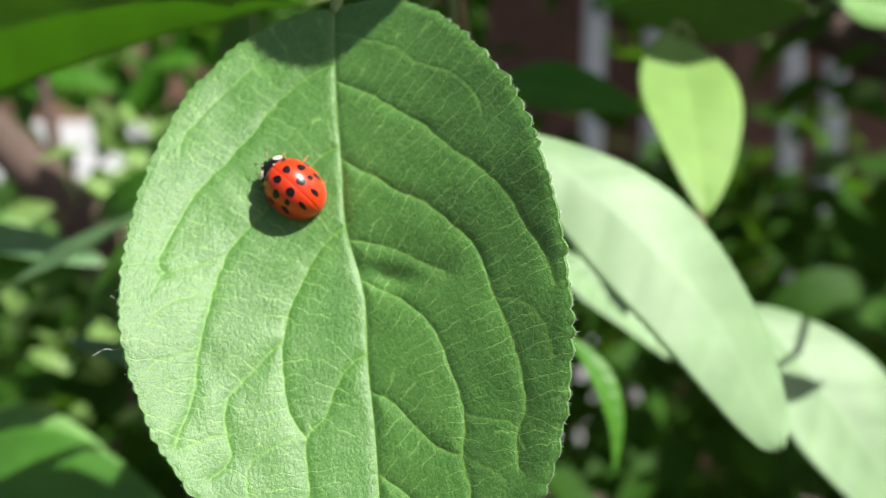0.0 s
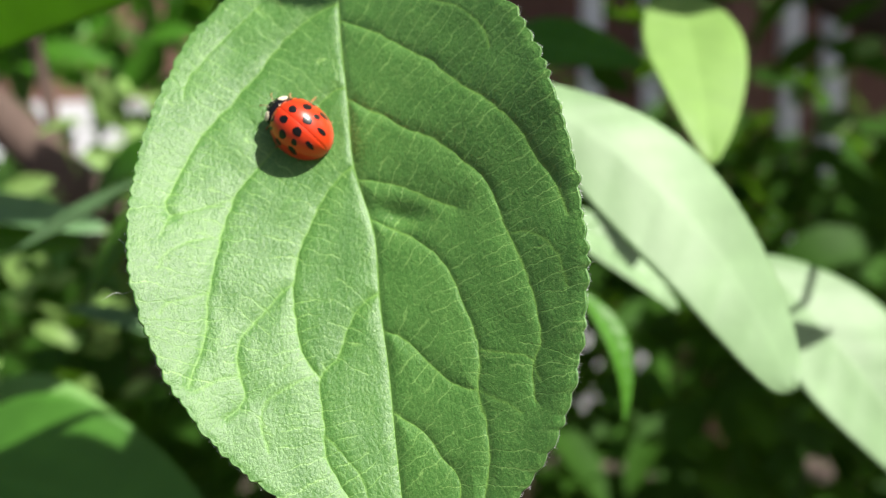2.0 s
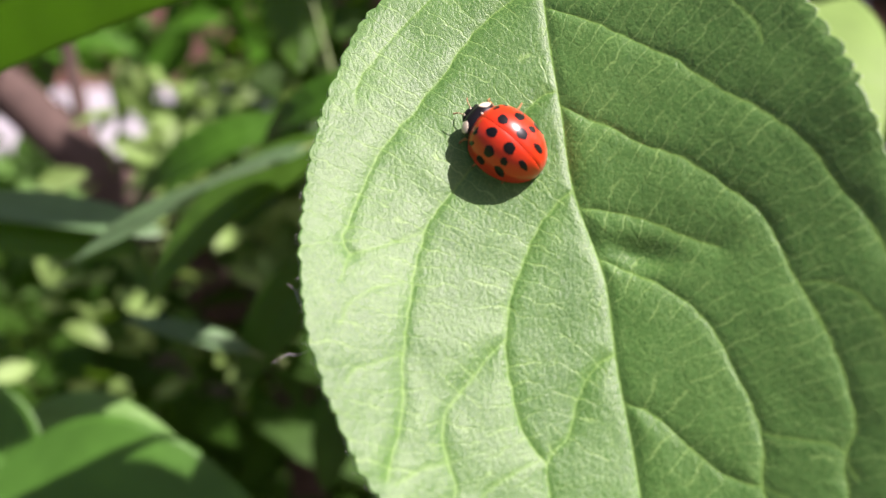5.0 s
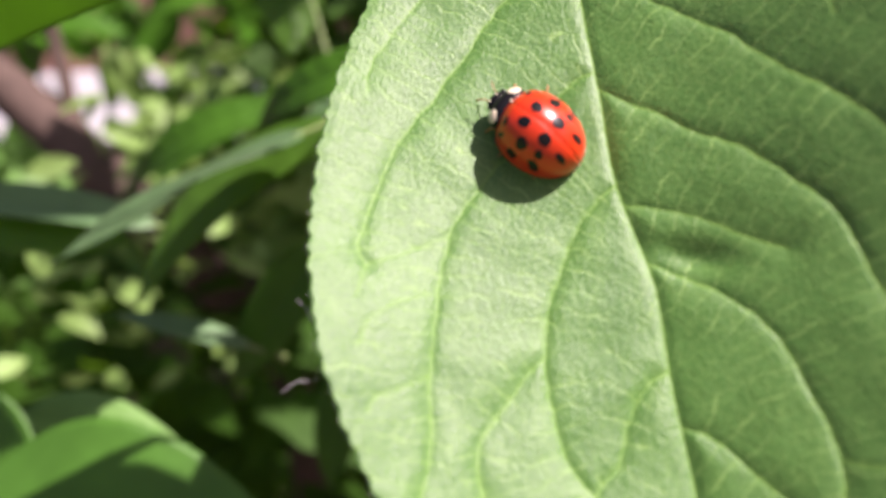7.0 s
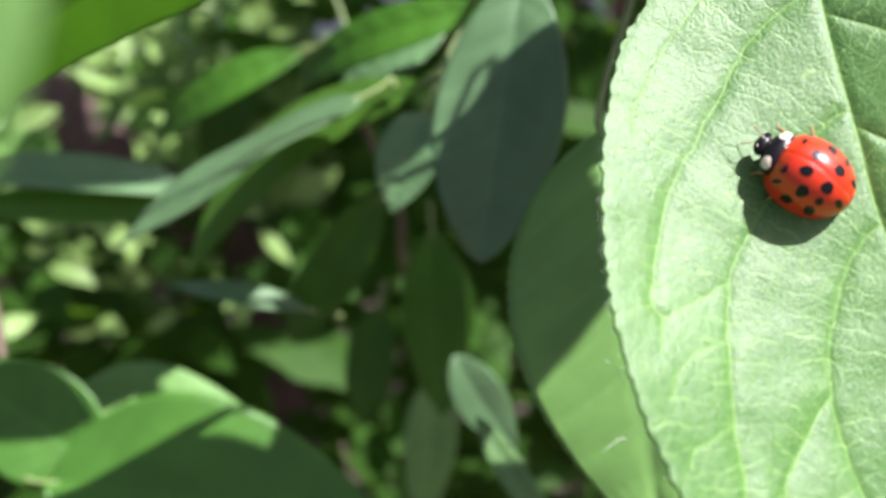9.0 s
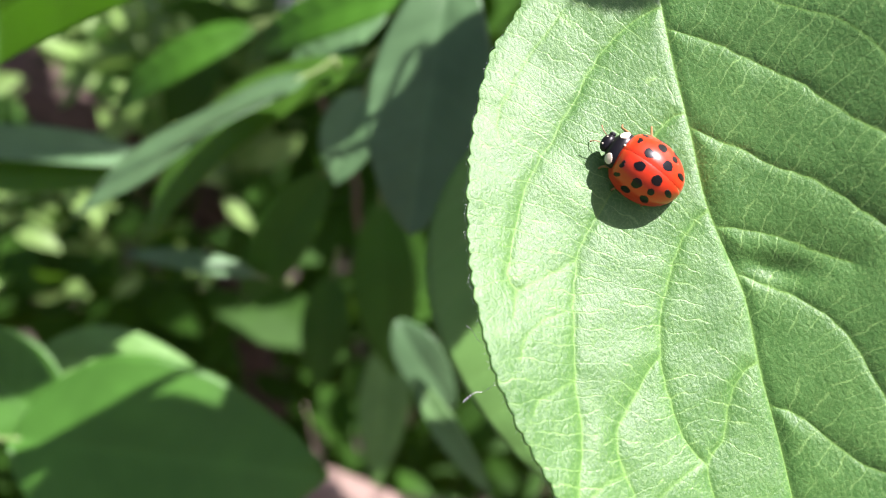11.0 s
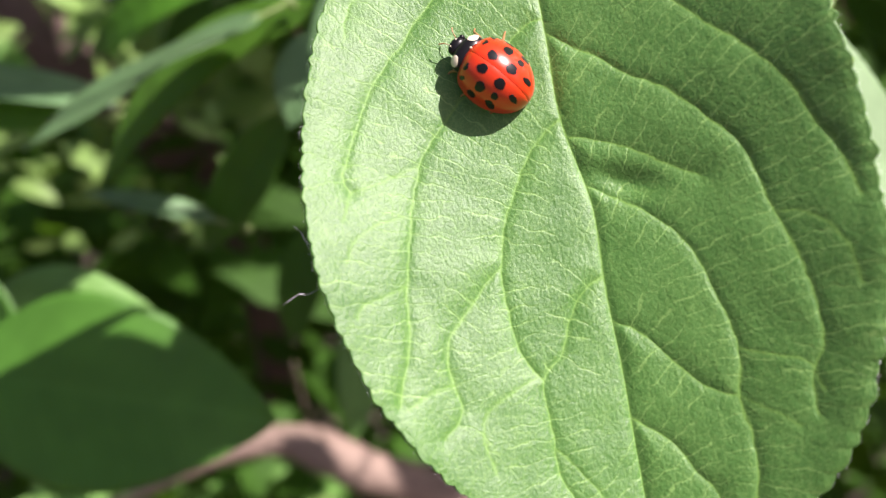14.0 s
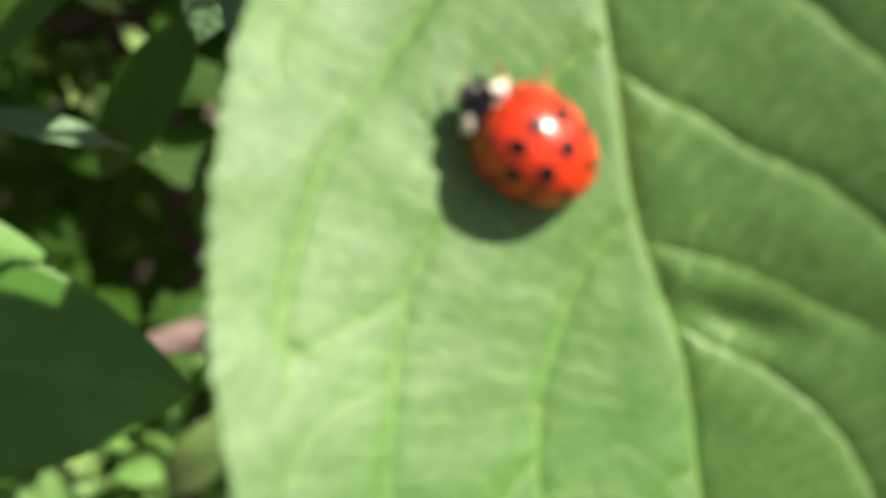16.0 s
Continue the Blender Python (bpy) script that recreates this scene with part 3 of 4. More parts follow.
# ================= leaves of the shrub =================
SHOOTS = [
    ([(-0.02, 0.46, 0.95), (-0.03, 0.37, 1.05), (-0.036, 0.307, 1.11), (-0.036, 0.302, 1.13), (-0.045, 0.296, 1.16), (-0.036, 0.268, 1.178), (-0.020, 0.236, 1.192), (-0.012, 0.205, 1.205), (0.002, 0.165, 1.24)], "thin reddish shoot carrying several leaves"),
    ([(0.02, 0.32, 1.0), (0.020, 0.22, 1.13), (0.016, 0.2, 1.16), (0.008, 0.19, 1.19), (0.002, 0.155, 1.215), (0.006, 0.118, 1.235)], "thin shoot behind the downy leaf"),
    ([(-0.13, 0.36, 1.02), (-0.122, 0.25, 1.09), (-0.112, 0.2, 1.122), (-0.116, 0.216, 1.15), (-0.14, 0.24, 1.26)], "thin shoot carrying broad lower leaves"),
    ([(0.062, 0.2, 1.148), (0.058, 0.222, 1.162), (0.0585, 0.238, 1.18), (0.056, 0.232, 1.198), (0.0515, 0.2143, 1.2057)], "thin shoot carrying pale leaves"),
    ([(0.3, 0.36, 1.5), (0.2, 0.24, 1.36), (0.112, 0.138, 1.232)], "thin brown shoot overhanging the leaves"),
    ([(0.24, 0.62, 1.27), (0.18, 0.46, 1.25), (0.135, 0.36, 1.228), (0.118, 0.316, 1.226)], "thin brown shoot high in the shrub"),
]
SHOOT_LINES = [spline(p, 60) for p, _ in SHOOTS]
MAT_SHOOT = plain("reddish_shoot", (0.1, 0.075, 0.04), 0.6, 0, 0.3, 700, 0.0001)
for k, (p, text) in enumerate(SHOOTS):
    ob = thing("shoot", Matrix(), text, "branch")
    part("stem", tube_mesh("stem", SHOOT_LINES[k], [0.0015, 0.0011, 0.0007], MAT_SHOOT, 9, 0.05, 20 + k), ob)
    for j in (18, 30, 42):
        part("bud", blob_mesh("bud", SHOOT_LINES[k][j] * 1000 + (0.8, -0.6, 0.8), (0.7, 0.7, 1.3), MAT_STALK, 10, 8), ob, "small green bud")


def nearest_shoot(place, reach):
    best = min((np.linalg.norm(c - np.array(place), axis=1).min(), i) for i, c in enumerate(SHOOT_LINES))
    if best[0] > reach:
        return None
    c = SHOOT_LINES[best[1]]
    return Vector(c[np.linalg.norm(c - np.array(place), axis=1).argmin()])


def simple_leaf(base, tip, width, face, mat, label, bend=0.15, fold=0.15, twist=0.0, sway=0.0, rib=1.0, n=60, k=13, wave=0.03, belly=0.45, blunt=0.75, stalk=True, reach=0.075, name="leaf", category="leaf", group="leaves of the shrub"):
    """A leaf from its base to its tip; face: the way in which its upper side looks. bend: the arch, as a share of its length."""
    a, b = Vector(base), Vector(tip)
    y = (b - a)
    length = y.length
    y.normalize()
    zed = Vector(face)
    zed = (zed - y * zed.dot(y)).normalized()
    x = y.cross(zed)
    m = Matrix((x, y, zed)).transposed().to_4x4()
    m.translation = a
    q = np.linspace(0, 1, n)
    t = np.linspace(-1, 1, 2 * k - 1)
    p = math.log(0.5) / math.log(belly)
    w = 0.5 * width * np.sin(np.pi * q**p) ** np.where(q < belly, 0.75, blunt) * (1 - 0.12 * q)
    w = np.maximum(w, 0.0003)
    teeth = 1 + 0.02 * (np.arange(n) % 2)
    X = w[:, None] * t[None, :]
    X = X * (1 + (teeth[:, None] - 1) * (np.abs(t)[None, :] > 0.95))
    Y = q[:, None] * length + 0 * X - 0.05 * np.abs(X)
    side = np.abs(X)
    Z = bend * length * 4 * (q * (1 - q))[:, None] + fold * side + twist * X * q[:, None]
    Z = Z + wave * width * np.sin(9 * q + 1.3)[:, None] * np.abs(t)[None, :] * np.sign(t)[None, :]
    vein = np.exp(-((X / (0.022 * width)) ** 2))
    ph = (Y + 0.0 - 0.55 * side) / length * 8.5
    d = np.abs(ph - np.round(ph))
    lat = np.exp(-((d / 0.055) ** 2)) * (np.abs(t)[None, :] < 0.92) * 0.7
    vein = np.maximum(vein, lat) * rib
    Z = Z - 0.0002 * vein + 0.0003 * rib * np.abs(np.sin(np.pi * ph)) * np.sin(np.pi * np.abs(t))[None, :]
    X = X + sway * length * 4 * (q * (1 - q))[:, None]
    grid = np.stack([X, Y, Z], -1)
    ob = thing(name, m, label, category, group)
    part("blade", sheet_mesh("blade", grid, vein, 0.0003, mat), ob)
    if stalk:
        joint = nearest_shoot(a, reach)
        end = (m.inverted() @ joint) * 1.03 if joint is not None else Vector((0, -0.006, -0.002))
        pts = spline([(0, 0.002, 0), (0, -0.004, -0.0005), tuple(end * 0.55 + Vector((0, -0.003, 0.001))), tuple(end)], 14)
        part("stalk", tube_mesh("stalk", pts, [0.0004, 0.0006], MAT_STALK, 8), ob, "short green stalk")
    return ob


NEAR_BASE, NEAR_TIP = (-0.0464, 0.0519, 1.2135), (-0.0522, 0.0496, 1.1982)
TO_CAM = (0.0, -0.95, 0.3)
simple_leaf((0.0469, 0.2095, 1.2072), (0.0441, 0.1684, 1.1761), 0.0195, (0.1, -0.6, 0.75), MAT_LEAF_SUN, "upright light green leaf, its stalk end in shade", 0.03, 0.1, rib=0.35)
# pale colour of the next three stands in for sun gloss
simple_leaf((0.0052, 0.14, 1.1932), (0.0428, 0.1217, 1.1532), 0.0185, (0.25, -0.8, 0.5), MAT_LEAF_GLOSS, "long pale sunlit leaf arching down beside the downy leaf", 0.06, -0.12, sway=-0.08, belly=0.55, blunt=0.5, rib=0.4)
simple_leaf((0.0551, 0.1805, 1.1581), (0.0856, 0.1575, 1.1141), 0.026, (0.3, -0.75, 0.6), MAT_LEAF_GLOSS, "pale sunlit leaf crossed by a narrow shadow", 0.06, 0.1, rib=0.4)
simple_leaf((0.0187, 0.1872, 1.1673), (0.0403, 0.1739, 1.1497), 0.010, (0.3, -0.6, 0.7), MAT_LEAF_GLOSS, "small pale leaf half hidden behind others", 0.05, 0.1)
simple_leaf((0.0205, 0.165, 1.1568), (0.0276, 0.155, 1.1367), 0.0048, (0.5, -0.8, 0.3), MAT_LEAF, "narrow green leaf hanging down", 0.1, 0.2, sway=-0.1, rib=0.4)
simple_leaf((0.0129, 0.2434, 1.1980), (0.0436, 0.2218, 1.1909), 0.014, (0.0, -0.7, 0.5), MAT_LEAF, "dark green leaf in shade", 0.05, 0.1)
simple_leaf((0.1226, 0.3503, 1.2195), (0.0488, 0.3257, 1.2207), 0.022, (0.0, -0.7, -0.5), MAT_LEAF, "dark green leaf seen from below", 0.05, 0.1)
simple_leaf((0.1160, 0.3085, 1.2220), (0.1426, 0.3074, 1.2154), 0.016, TO_CAM, MAT_LEAF_LIT, "light green leaf high in the shrub", 0.05, 0.1)
simple_leaf((-0.0191, 0.1505, 1.2097), (-0.0934, 0.1496, 1.1848), 0.0264, (0.0, 0.55, 0.83), MAT_GLOW, "bright green leaf lit through from above", -0.02, 0.12, sway=-0.21, wave=0.01, belly=0.55)
simple_leaf((-0.0424, 0.1980, 1.1778), (-0.0825, 0.1860, 1.1595), 0.021, (-0.37, -0.1, 0.85), MAT_LEAF_SKY, "long leaf with sunlit upper edge", 0.03, 0.05, sway=0.03, rib=0.4, blunt=0.6, reach=0.012)
simple_leaf((-0.0311, 0.2000, 1.1790), (-0.0781, 0.2120, 1.1436), 0.0115, (0.3, 0.75, -0.5), MAT_GLOW, "olive leaf seen from below beside a paler one", -0.05, 0.1, sway=-0.12, rib=0.4, reach=0.012)
simple_leaf((-0.0196, 0.2050, 1.1900), (-0.0551, 0.2260, 1.1756), 0.0095, (-0.1, -0.8, 0.5), MAT_LEAF, "arching green leaf high on a shoot", 0.14, 0.1, rib=0.5, reach=0.012)
simple_leaf((-0.0543, 0.2500, 1.1790), (-0.0905, 0.2600, 1.1600), 0.0092, (-0.1, -0.8, 0.5), MAT_LEAF, "arching green leaf further back on a shoot", 0.14, 0.1, rib=0.5, reach=0.012)
simple_leaf((-0.0266, 0.2140, 1.1855), (-0.0498, 0.2220, 1.1690), 0.0103, (-0.1, -0.7, 0.7), MAT_LEAF_SKY, "bluish green leaf under an arching one", 0.08, 0.1, rib=0.5, reach=0.012)
simple_leaf((-0.0774, 0.2300, 1.1563), (-0.1307, 0.2350, 1.1626), 0.0105, (0.0, -0.55, 0.83), MAT_LEAF_SKY, "level bluish green leaf at the edge of the shrub", 0.06, 0.1, rib=0.4, reach=0.012)
simple_leaf((-0.0833, 0.2320, 1.1531), (-0.1249, 0.2360, 1.1553), 0.0095, (0.0, 0.7, -0.5), MAT_GLOW, "olive leaf hanging under a level one", -0.05, 0.1, rib=0.4, reach=0.012)
simple_leaf((-0.0294, 0.2000, 1.1284), (-0.0196, 0.1950, 1.1105), 0.0103, (-0.3, -0.85, 0.3), MAT_LEAF_SKY, "green leaf low behind the downy leaf", 0.06, 0.1, rib=0.4, stalk=False)
simple_leaf((-0.0279, 0.1750, 1.1288), (-0.0167, 0.1650, 1.1103), 0.0050, (-0.3, -0.7, 0.6), MAT_MID, "narrow pale leaf low behind the downy leaf", 0.08, 0.1, rib=0.4, stalk=False)
simple_leaf((-0.0297, 0.2500, 1.1367), (-0.0304, 0.2450, 1.0920), 0.0168, (-0.2, -0.9, 0.1), MAT_LEAF, "dark green leaf hanging straight down", 0.04, 0.1, rib=0.5, reach=0.012)
simple_leaf((-0.0433, 0.2700, 1.1115), (-0.0511, 0.2650, 1.0804), 0.0134, (-0.2, -0.9, 0.1), MAT_LEAF, "dark green leaf hanging deep in the shrub", 0.04, 0.1, rib=0.5, reach=0.012)
# far leaves in the sunlit colour, so they read as lit
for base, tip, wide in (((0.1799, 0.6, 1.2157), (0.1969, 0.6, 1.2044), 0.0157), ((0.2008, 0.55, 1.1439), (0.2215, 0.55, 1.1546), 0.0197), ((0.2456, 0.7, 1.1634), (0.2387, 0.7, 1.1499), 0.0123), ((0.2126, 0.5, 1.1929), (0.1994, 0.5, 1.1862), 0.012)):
    simple_leaf(base, tip, wide, (0.2, -0.6, 0.8), MAT_LEAF_SUN, "light green leaf catching the sun far back", 0.08, 0.1, rib=0.3, n=24, k=7, reach=0.012)
simple_leaf((-0.0171, 0.1760, 1.1983), (-0.0274, 0.1620, 1.1598), 0.0198, (-0.35, -0.9, 0.25), MAT_LEAF_SKY, "bluish green leaf hanging beside the downy leaf", 0.03, 0.12, belly=0.52, rib=0.5, blunt=0.6)
# lit copy here lifts the leaf where it lies in shade
simple_leaf((-0.0145, 0.1397, 1.1822), (-0.0138, 0.1176, 1.1423), 0.0275, (-0.4, -0.86, 0.22), MAT_LEAF_LIT, "green leaf tucked behind the downy leaf", 0.05, 0.03, rib=0.9, wave=0.01)
simple_leaf((-0.0595, 0.2936, 1.1733), (-0.0981, 0.2991, 1.1525), 0.014, (-0.2, -0.5, 0.8), MAT_LEAF, "green leaf on a side shoot", 0.1, 0.1)
simple_leaf((-0.0401, 0.2050, 1.1586), (-0.0608, 0.2150, 1.1277), 0.0115, (-0.25, -0.9, 0.2), MAT_LEAF, "dark green leaf hanging in shade", 0.05, 0.1, rib=0.5, reach=0.012)
simple_leaf((-0.1015, 0.1869, 1.1181), (-0.0446, 0.1776, 1.1092), 0.037, (0.0, -0.85, 0.5), MAT_BROAD, "broad dark green leaf with patches of sun", 0.05, 0.06, rib=0.5)
simple_leaf((-0.1000, 0.2060, 1.1258), (-0.0680, 0.2030, 1.1180), 0.0145, (0.0, -0.75, 0.65), MAT_LEAF_LIT, "leaf with a bright sunlit patch", 0.06, 0.1, rib=0.4, reach=0.012)
simple_leaf((-0.0925, 0.1900, 1.1175), (-0.1180, 0.2000, 1.1360), 0.0210, (-0.1, -0.85, 0.5), MAT_BROAD, "broad green leaf at the edge of the shrub", 0.05, 0.1, rib=0.5, reach=0.012)
simple_leaf((-0.0301, 0.2910, 1.0808), (-0.0377, 0.2764, 1.0406), 0.016, (0.1, -0.9, 0.3), MAT_LEAF_LIT, "light green leaf hanging low", 0.04, 0.1)
simple_leaf((-0.0316, 0.1980, 1.1745), (-0.0388, 0.1940, 1.1587), 0.0118, (-0.3, -0.85, 0.35), MAT_LEAF_SKY, "small bluish green leaf beside a hanging one", 0.06, 0.12, rib=0.5)
NEAR_LEAF = simple_leaf(NEAR_BASE, NEAR_TIP, 0.0085, (0.2, -0.8, 0.5), MAT_LEAF_LIT, "light green leaf hanging close by", 0.05, 0.05, rib=0.1, wave=0.005)
simple_leaf((-0.0587, 0.3097, 1.2199), (-0.0577, 0.3025, 1.1862), 0.020, (0.0, 0.9, 0.3), MAT_GLOW, "yellow-green leaf lit through from behind", 0.05, 0.1)
simple_leaf((-0.0562, 0.2100, 1.1363), (-0.0812, 0.2100, 1.1435), 0.0055, (0.0, -0.5, 0.8), MAT_LEAF_SKY, "bluish green leaf lying level", 0.05, 0.1, rib=0.4, reach=0.012)


# ================= stems, ground, far things =================
def branch(points, radii, mat, label, seed):
    rng = np.random.default_rng(seed)
    line = spline(points, 40)
    ob = tagged(new("branch", tube_mesh("branch", line, radii, mat, 14, 0.04, seed)), label, "branch")
    for k in (9, 21):
        d = rng.normal(size=3) * 0.5 + (0, 0, 0.8)
        d /= np.linalg.norm(d)
        pts = spline([line[k], line[k] + 0.03 * d, line[k] + 0.06 * d + (0.008, 0, 0.004)], 8)
        part("twig", tube_mesh("twig", pts, [radii[0] * 0.3, radii[0] * 0.15], mat, 7), ob, "thin side twig")
    return ob


branch([(-0.30, 0.56, 1.24), (-0.2348, 0.5145, 1.1796), (-0.1898, 0.4934, 1.1429), (-0.1584, 0.4752, 1.1157), (-0.14, 0.52, 1.07), (-0.12, 0.68, 0.9), (-0.1, 0.85, 0.0)], [0.011, 0.013, 0.014, 0.02], MAT_BARK, "thick brown branch of the shrub", 1)
branch([(-0.20, 0.505, 1.22), (-0.1914, 0.5015, 1.1726), (-0.1809, 0.4884, 1.125), (-0.17, 0.48, 1.10)], [0.003, 0.004], MAT_BARK, "thin dark twig beside the branch", 2)
branch([(0.2062, 0.7438, 1.2722), (0.2471, 0.7178, 1.2396), (0.2959, 0.692, 1.2088), (0.3538, 0.6666, 1.1797)], [0.016, 0.018, 0.02], MAT_BARK, "dark trunk limb high in the shrub", 4)
branch([(-0.165, 0.378, 0.945), (-0.1369, 0.3774, 0.9563), (-0.0777, 0.3835, 0.9746), (-0.0319, 0.3748, 0.9595), (0.05, 0.38, 0.93)], [0.0018, 0.003, 0.009, 0.009, 0.008], MAT_PINK_BARK, "pinkish sunlit branch low in the shrub", 3)


def foliage(name, count, place, size, mat, label, seed):
    """Many small leaves in one mesh, each a folded blade of its own."""
    rng = np.random.default_rng(seed)
    q = np.linspace(0, 1, 6)
    t = np.array([-1, -0.5, 0, 0.5, 1])
    verts, faces = [], []
    for _ in range(count):
        c = np.array(place(rng))
        ln = rng.uniform(*size)
        wd = ln * rng.uniform(0.35, 0.5)
        y = rng.normal(size=3) * (1, 1, 0.5) + (0, 0, -0.5)
        y /= np.linalg.norm(y)
        z = rng.normal(size=3) * 0.6 + (0.1, -0.4, 0.9)
        z -= y * (z @ y)
        z /= np.linalg.norm(z)
        x = np.cross(y, z)
        bend = rng.uniform(0.0, 0.15) * ln
        base = len(verts)
        for i in q:
            w = 0.5 * wd * (math.sin(math.pi * min(0.985, max(0.015, i**0.85)))) ** 0.8
            for s in t:
                verts.append(c + x * (w * s) + y * (ln * (i - 0.5)) + z * (4 * bend * i * (1 - i) + 0.15 * w * abs(s)))
        for i in range(5):
            for j in range(4):
                a = base + i * 5 + j
                faces.append((a, a + 1, a + 6, a + 5))
    me = mesh_from(name, verts, faces, mat)
    return tagged(new(name, me), label, "foliage", kind="stuff")


def behind(rng):
    while True:
        y = rng.uniform(0.42, 1.15)
        x, z = rng.uniform(-0.62, 0.62) * y + rng.normal() * 0.02, 1.2 + rng.uniform(-1.0, 0.15) * y * 0.8 - 0.05 * y
        if x > 0.02 and z > 1.2 - 0.12 * y and rng.uniform() < 0.8:
            continue
        if x < -0.22 * y and z > 1.2 - 0.14 * y and rng.uniform() < 0.65:
            continue
        if x > -0.1 or y > 0.6 or z < 1.08:
            return (x, y, z)


def hedge(rng):
    return (rng.uniform(-1.7, 2.2), rng.uniform(1.3, 2.3), 0.98 * rng.uniform(0, 1) ** 0.7 + 0.1 * rng.normal())


# hedge stands in the sun; its shade comes from the dark leaf colour
foliage("foliage", 4400, hedge, (0.07, 0.11), MAT_LEAF_SHADE, "dense hedge leaves behind the shrub, darkened for shade", 9)


def towards_sun(x, y, z, top):
    k = (top - z) / SUN_WAY.z
    return (x + k * SUN_WAY.x, y + k * SUN_WAY.y, top)


# places for an added, unseen leaf cover that keeps sun off the background
def sun_blocking_top(rng):
    while True:
        x, y = rng.uniform(-0.85, 0.75), rng.uniform(0.28, 1.4)
        if x < -0.06 and y < 0.335:
            continue
        if (x > -0.18 * y - 0.03 or rng.uniform() < (0.35 if y < 0.5 else 0.03)) and not (-0.06 < x < 0.16 and y < 0.47):
            return towards_sun(x, y, 1.1, rng.uniform(1.34, 1.62))


foliage("foliage", 3600, behind, (0.025, 0.055), MAT_LEAF_SHADE, "dense green shrub leaves in shade behind", 5)
foliage("foliage", 4200, sun_blocking_top, (0.04, 0.065), MAT_LEAF_SHADE, "unseen upper leaves, added to shade the background", 6)


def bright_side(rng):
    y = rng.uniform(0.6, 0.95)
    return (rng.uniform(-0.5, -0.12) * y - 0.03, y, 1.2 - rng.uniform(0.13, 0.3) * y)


# brightness of these leaves is partly painted, through the lit leaf colour
foliage("foliage", 620, bright_side, (0.03, 0.055), MAT_LEAF_LIT, "lighter green shrub leaves catching the sun", 15)


def shading_leaf(place, out, along, width, reach=0.075):
    """An unseen leaf added further up the shrub, between the sun and the place, to shade it."""
    c = Vector(place) + SUN_WAY * out
    simple_leaf(c - Vector(along) / 2, c + Vector(along) / 2, width, SUN_WAY, MAT_LEAF, "unseen leaf added higher up to shade the leaves below", 0.04, 0.05, reach=reach)


shading_leaf((0.028, 0.2326, 1.194), 0.13, (0.034, -0.02, -0.01), 0.018)
shading_leaf((-0.06, 0.37, 0.97), 0.45, (0.03, -0.02, -0.01), 0.014)
shading_leaf((-0.01, 0.372, 0.968), 0.45, (0.035, -0.02, -0.01), 0.03)
shading_leaf((-0.0545, 0.19, 1.108), 0.17, (-0.0083, 0.0, -0.064), 0.033)
shading_leaf((-0.0868, 0.187, 1.088), 0.17, (0.042, 0.0, -0.012), 0.026)
shading_leaf((-0.107, 0.195, 1.128), 0.15, (0.02, 0.0, -0.015), 0.011)
shading_leaf((-0.035, 0.2475, 1.115), 0.2, (0.0, 0.0, -0.06), 0.036)
shading_leaf((-0.05, 0.268, 1.096), 0.2, (0.0, 0.0, -0.05), 0.03)
shading_leaf((-0.05, 0.21, 1.143), 0.2, (-0.02, 0.01, -0.04), 0.02)
shading_leaf((-0.0545, 0.312, 1.104), 0.22, (0.04, -0.01, -0.04), 0.036)
shading_leaf((-0.034, 0.285, 1.058), 0.3, (0.0, 0.0, -0.05), 0.03)
shading_leaf((-0.104, 0.232, 1.16), 0.2, (0.055, 0.0, 0.0), 0.014)
shading_leaf((0.0466, 0.206, 1.2045), 0.15, (0.03, 0.0, 0.0), 0.017)
shading_leaf((-0.0812, 0.2, 1.132), 0.17, (-0.0014, 0.0, -0.0175), 0.0038)
shading_leaf((0.0648, 0.1663, 1.1526), 0.09, (0.022, -0.004, 0.018), 0.0055, 0.13)


for base, tip, wide in (((-0.0899, 0.35, 0.927), (-0.0523, 0.346, 0.9728), 0.02), ((-0.0357, 0.3415, 0.9306), (-0.0603, 0.3415, 0.968), 0.018), ((-0.1179, 0.359, 0.9289), (-0.1366, 0.359, 0.946), 0.015)):
    simple_leaf(base, tip, wide, (0.3, -0.6, 0.75), MAT_LEAF_SUN, "pale leaf of a low plant in the sun", 0.1, 0.2, rib=0.4, n=30, k=7, reach=0.012)


def low_plants(rng):
    return (-0.105 + rng.uniform(-0.11, 0.1), 0.408 + rng.uniform(-0.03, 0.04), 0.918 + rng.uniform(-0.06, 0.008))


def sunlit_sprigs(rng):
    y = rng.uniform(0.32, 0.5)
    return (-0.035 + (y - 0.02) * rng.uniform(-0.4, -0.12), y, 1.2 - y * rng.uniform(0.08, 0.36))


def upper_sprigs(rng):
    y = rng.uniform(0.45, 0.8)
    return (-0.04 + (y - 0.03) * rng.uniform(-0.27, -0.05), y, 1.208 - (y - 0.03) * rng.uniform(0.06, 0.27))


def leafy_top(rng):
    y = rng.uniform(0.6, 1.05)
    return (y * rng.uniform(-0.55, -0.16), y, 1.2 + y * rng.uniform(-0.035, 0.12))


foliage("foliage", 380, leafy_top, (0.03, 0.055), MAT_LEAF, "green leaves high in the shrub before the house", 31)
# sprigs and low plants take the lit colours to look sunlit
foliage("foliage", 340, upper_sprigs, (0.018, 0.038), MAT_LEAF_SUN, "light green leaves of the shrub in the sun", 27)
foliage("foliage", 70, sunlit_sprigs, (0.010, 0.02), MAT_LEAF_SUN, "small yellow-green leaves catching the sun", 21)
foliage("foliage", 200, low_plants, (0.016, 0.032), MAT_LEAF_LIT, "small bright green plants low in the sun", 11)


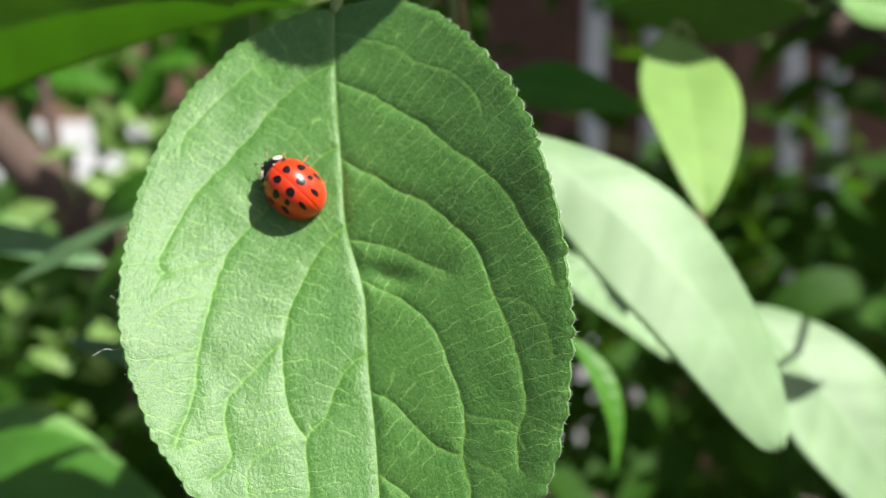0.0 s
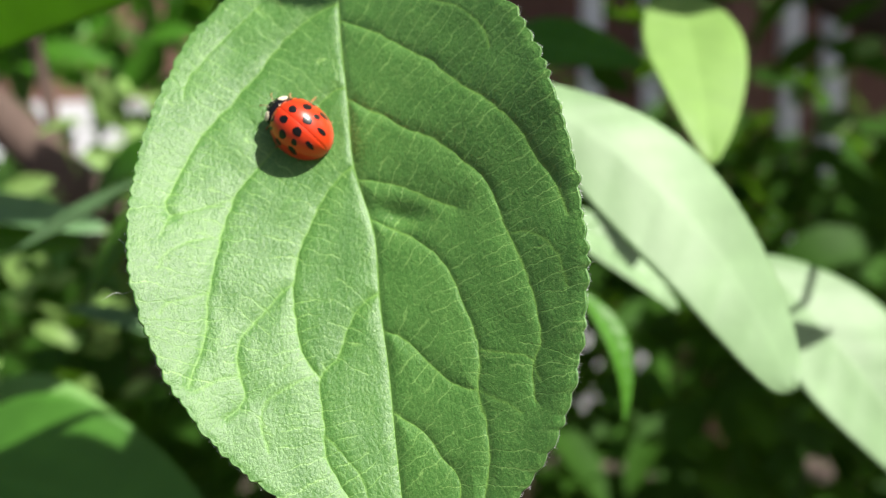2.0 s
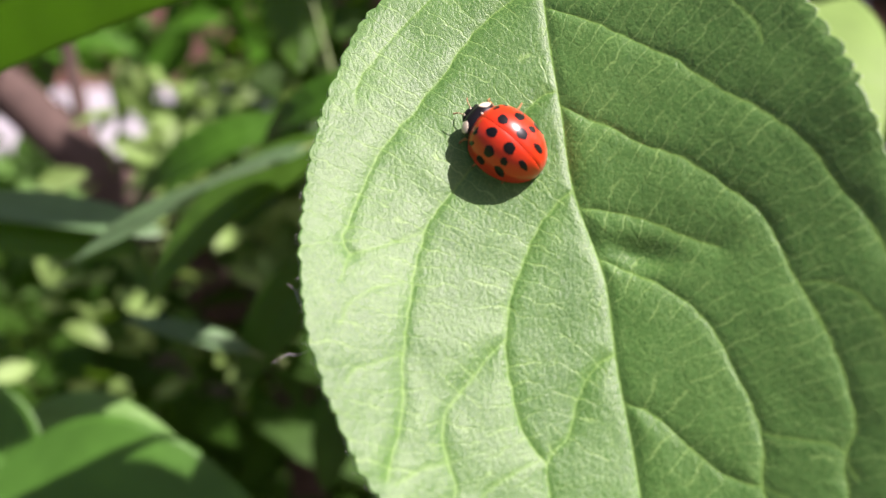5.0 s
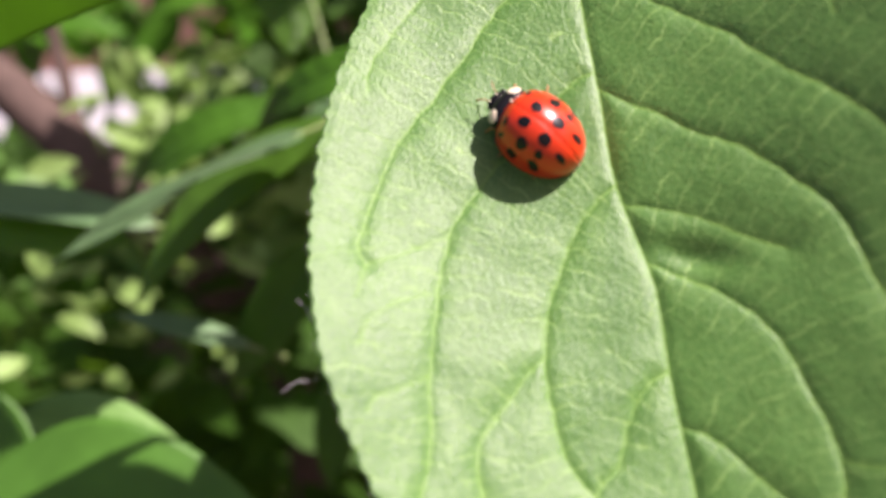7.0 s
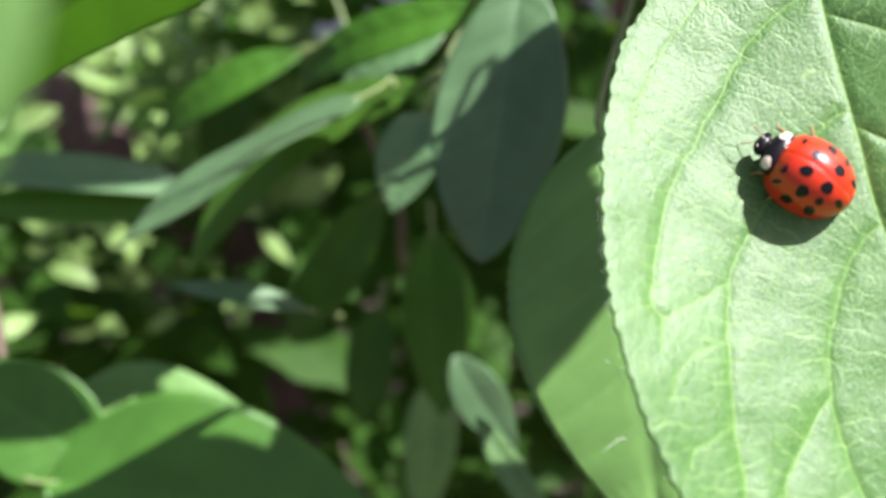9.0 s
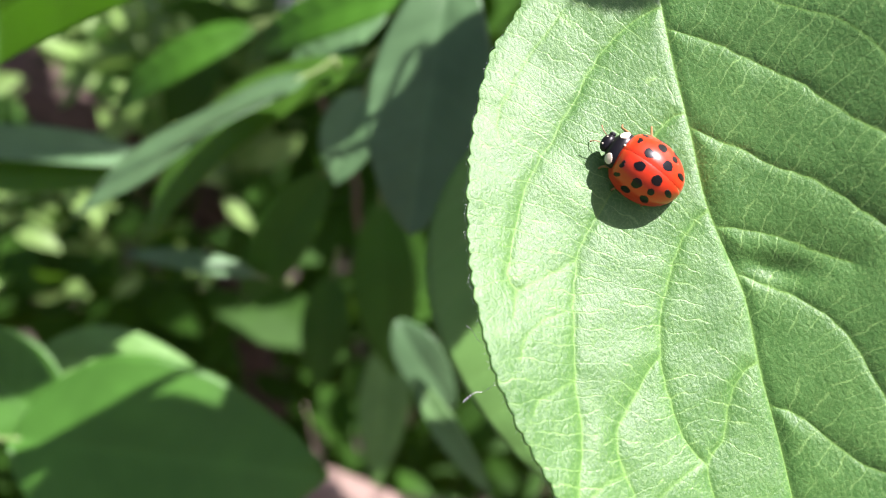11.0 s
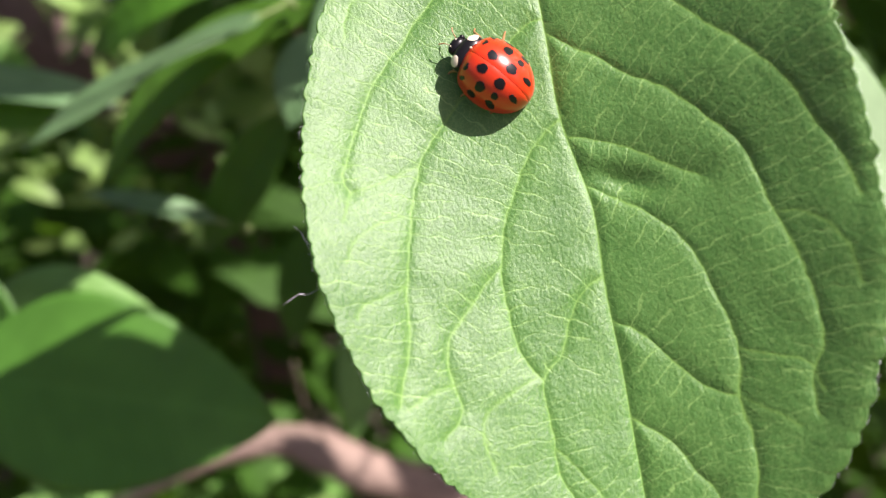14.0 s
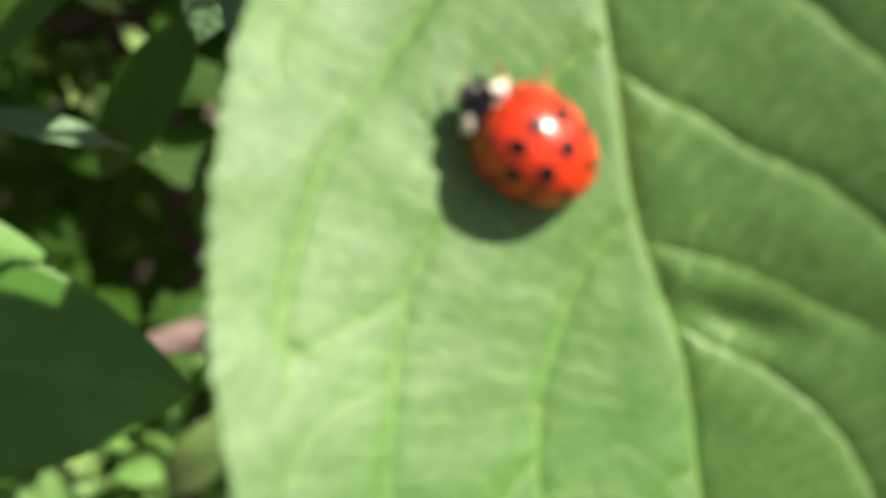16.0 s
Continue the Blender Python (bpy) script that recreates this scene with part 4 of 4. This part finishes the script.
def leaf_place(x, y, out):
    """A place above the downy leaf, out metres towards the sun."""
    return tuple(LEAF_FRAME @ (Vector((x, y, 0.5)) * MM) + SUN_WAY * out)


simple_leaf(leaf_place(-4.2, 40.6, 0.06), leaf_place(31.8, 37.0, 0.06), 0.04, SUN_WAY, MAT_LEAF, "green leaf above that shades the stalk end", 0.03, 0.05)


def ground():
    n = 60
    xs = np.linspace(-1, 1, n)
    g = np.array([(math.copysign(abs(x) ** 3, x) * 60, math.copysign(abs(y) ** 3, y) * 60, 0) for y in xs for x in xs])
    for v in g:
        v[2] = 0.02 * noise.noise((v[0] * 2, v[1] * 2, 0))
    faces = [(i * n + j, i * n + j + 1, (i + 1) * n + j + 1, (i + 1) * n + j) for i in range(n - 1) for j in range(n - 1)]
    return tagged(new("ground", mesh_from("ground", g, faces, MAT_SOIL)), "dry pinkish brown soil under the shrub", "ground", kind="structure")


ground()


def box_mesh(name, lo, hi, mat, bevel=0.0):
    bm = bmesh.new()
    bmesh.ops.create_cube(bm, size=1.0)
    for v in bm.verts:
        v.co = Vector([a + (c + 0.5) * (b - a) for a, b, c in zip(lo, hi, v.co)])
    if bevel:
        bmesh.ops.bevel(bm, geom=bm.edges[:], offset=bevel, segments=2, affect="EDGES")
    me = bpy.data.meshes.new(name)
    bm.to_mesh(me)
    bm.free()
    me.materials.append(mat)
    return me


def house():
    ob = thing("house", pose(0, 3.4, 0), "brick house with white siding and white porch posts", "house")
    part("brick_wall", box_mesh("brick_wall", (0.1, 0, 0), (6, 0.3, 3.0), MAT_BRICK), ob, "orange brick wall")
    part("siding", box_mesh("siding", (-6, 0, 0.74), (0.1, 0.3, 1.03), MAT_WHITE), ob, "white painted siding")
    part("brick_band", box_mesh("brick_band", (-6, 0.01, 1.03), (0.1, 0.3, 3.0), MAT_BRICK), ob, "sunlit orange brick")
    # made-up dark backing: stands in for shade seen between the leaves
    part("dark_backing", box_mesh("dark_backing", (-6, 0.02, 0), (0.1, 0.3, 0.74), MAT_BARK), ob, "dark backing, added to keep foliage gaps dark")
    for x in (0.42, 0.59, 0.97, 1.09):
        part("post", box_mesh("post", (x - 0.028, -0.55, 0), (x + 0.028, -0.494, 2.4), MAT_WHITE, 0.006), ob, "white porch post")
    part("brick_pillar", box_mesh("brick_pillar", (0.77, -0.6, 0), (0.86, -0.51, 2.4), MAT_BRICK, 0.005), ob, "reddish brick pillar")
    # added out of view, deep enough to keep sun off wall and posts
    part("porch_shade_roof", box_mesh("porch_shade_roof", (0.1, -1.4, 2.4), (6, 0.0, 2.5), MAT_BARK), ob, "unseen brown porch roof, added to shade wall and posts")
    part("roof", box_mesh("roof", (-6.2, -0.3, 3.0), (6.2, 0.5, 3.15), MAT_BARK), ob, "brown roof")
    return ob


house()


def turned(hip, rx, ry, rz):
    return Matrix.Translation(hip) @ pose(0, 0, 0, rx, ry, rz)


def motions():
    # the ladybird shuffles its legs and pushes its head forward
    for (key, side), (leg, hip) in [(k, v) for k, v in LEGS.items() if k != "head"]:
        rows = [(0.0, 0), (1.0, 4), (2.0, -3), (2.8, 3), (3.5, -6), (4.3, 4), (5.2, -4), (7.3, 3), (8.5, -3), (9.5, 4), (10.2, -2), (12.3, 3), (13.5, -3), (14.5, 2), (16.0, 0)]
        swing = {"front": 1.0, "middle": 1.6, "hind": 0.8}[key] * side
        pairs = [(t, turned(hip, 0, 0, a * swing * 1.5)) for t, a in rows]
        if key == "hind" and side == 1:
            lift = {3.5: (0, -18, 62), 2.8: (0, -6, 18), 4.3: (0, -4, 14)}
            pairs = [(t, turned(hip, *lift[t]) if t in lift else m) for t, m in pairs]
        walk(leg, pairs)
    head = LEGS["head"]
    walk(head, [(t, pose(0, y * MM, 0, a, 0, 0)) for t, y, a in ((0.0, -0.2, 2), (5.2, -0.15, 1), (7.5, 0.0, 0), (9.5, 0.15, -1), (12.5, 0.1, 0), (16.0, 0.1, 0))])
    # the near leaf swings in the breeze
    here = NEAR_LEAF.matrix_basis.copy()
    walk(NEAR_LEAF, [(t, Matrix.Translation((x, 0, 0)) @ here) for t, x in ((0.0, -0.004), (8.0, -0.004), (8.5, -0.003), (9.0, -0.0012), (9.5, -0.0004), (10.0, 0.0), (12.3, 0.0), (16.0, -0.002))])


motions()
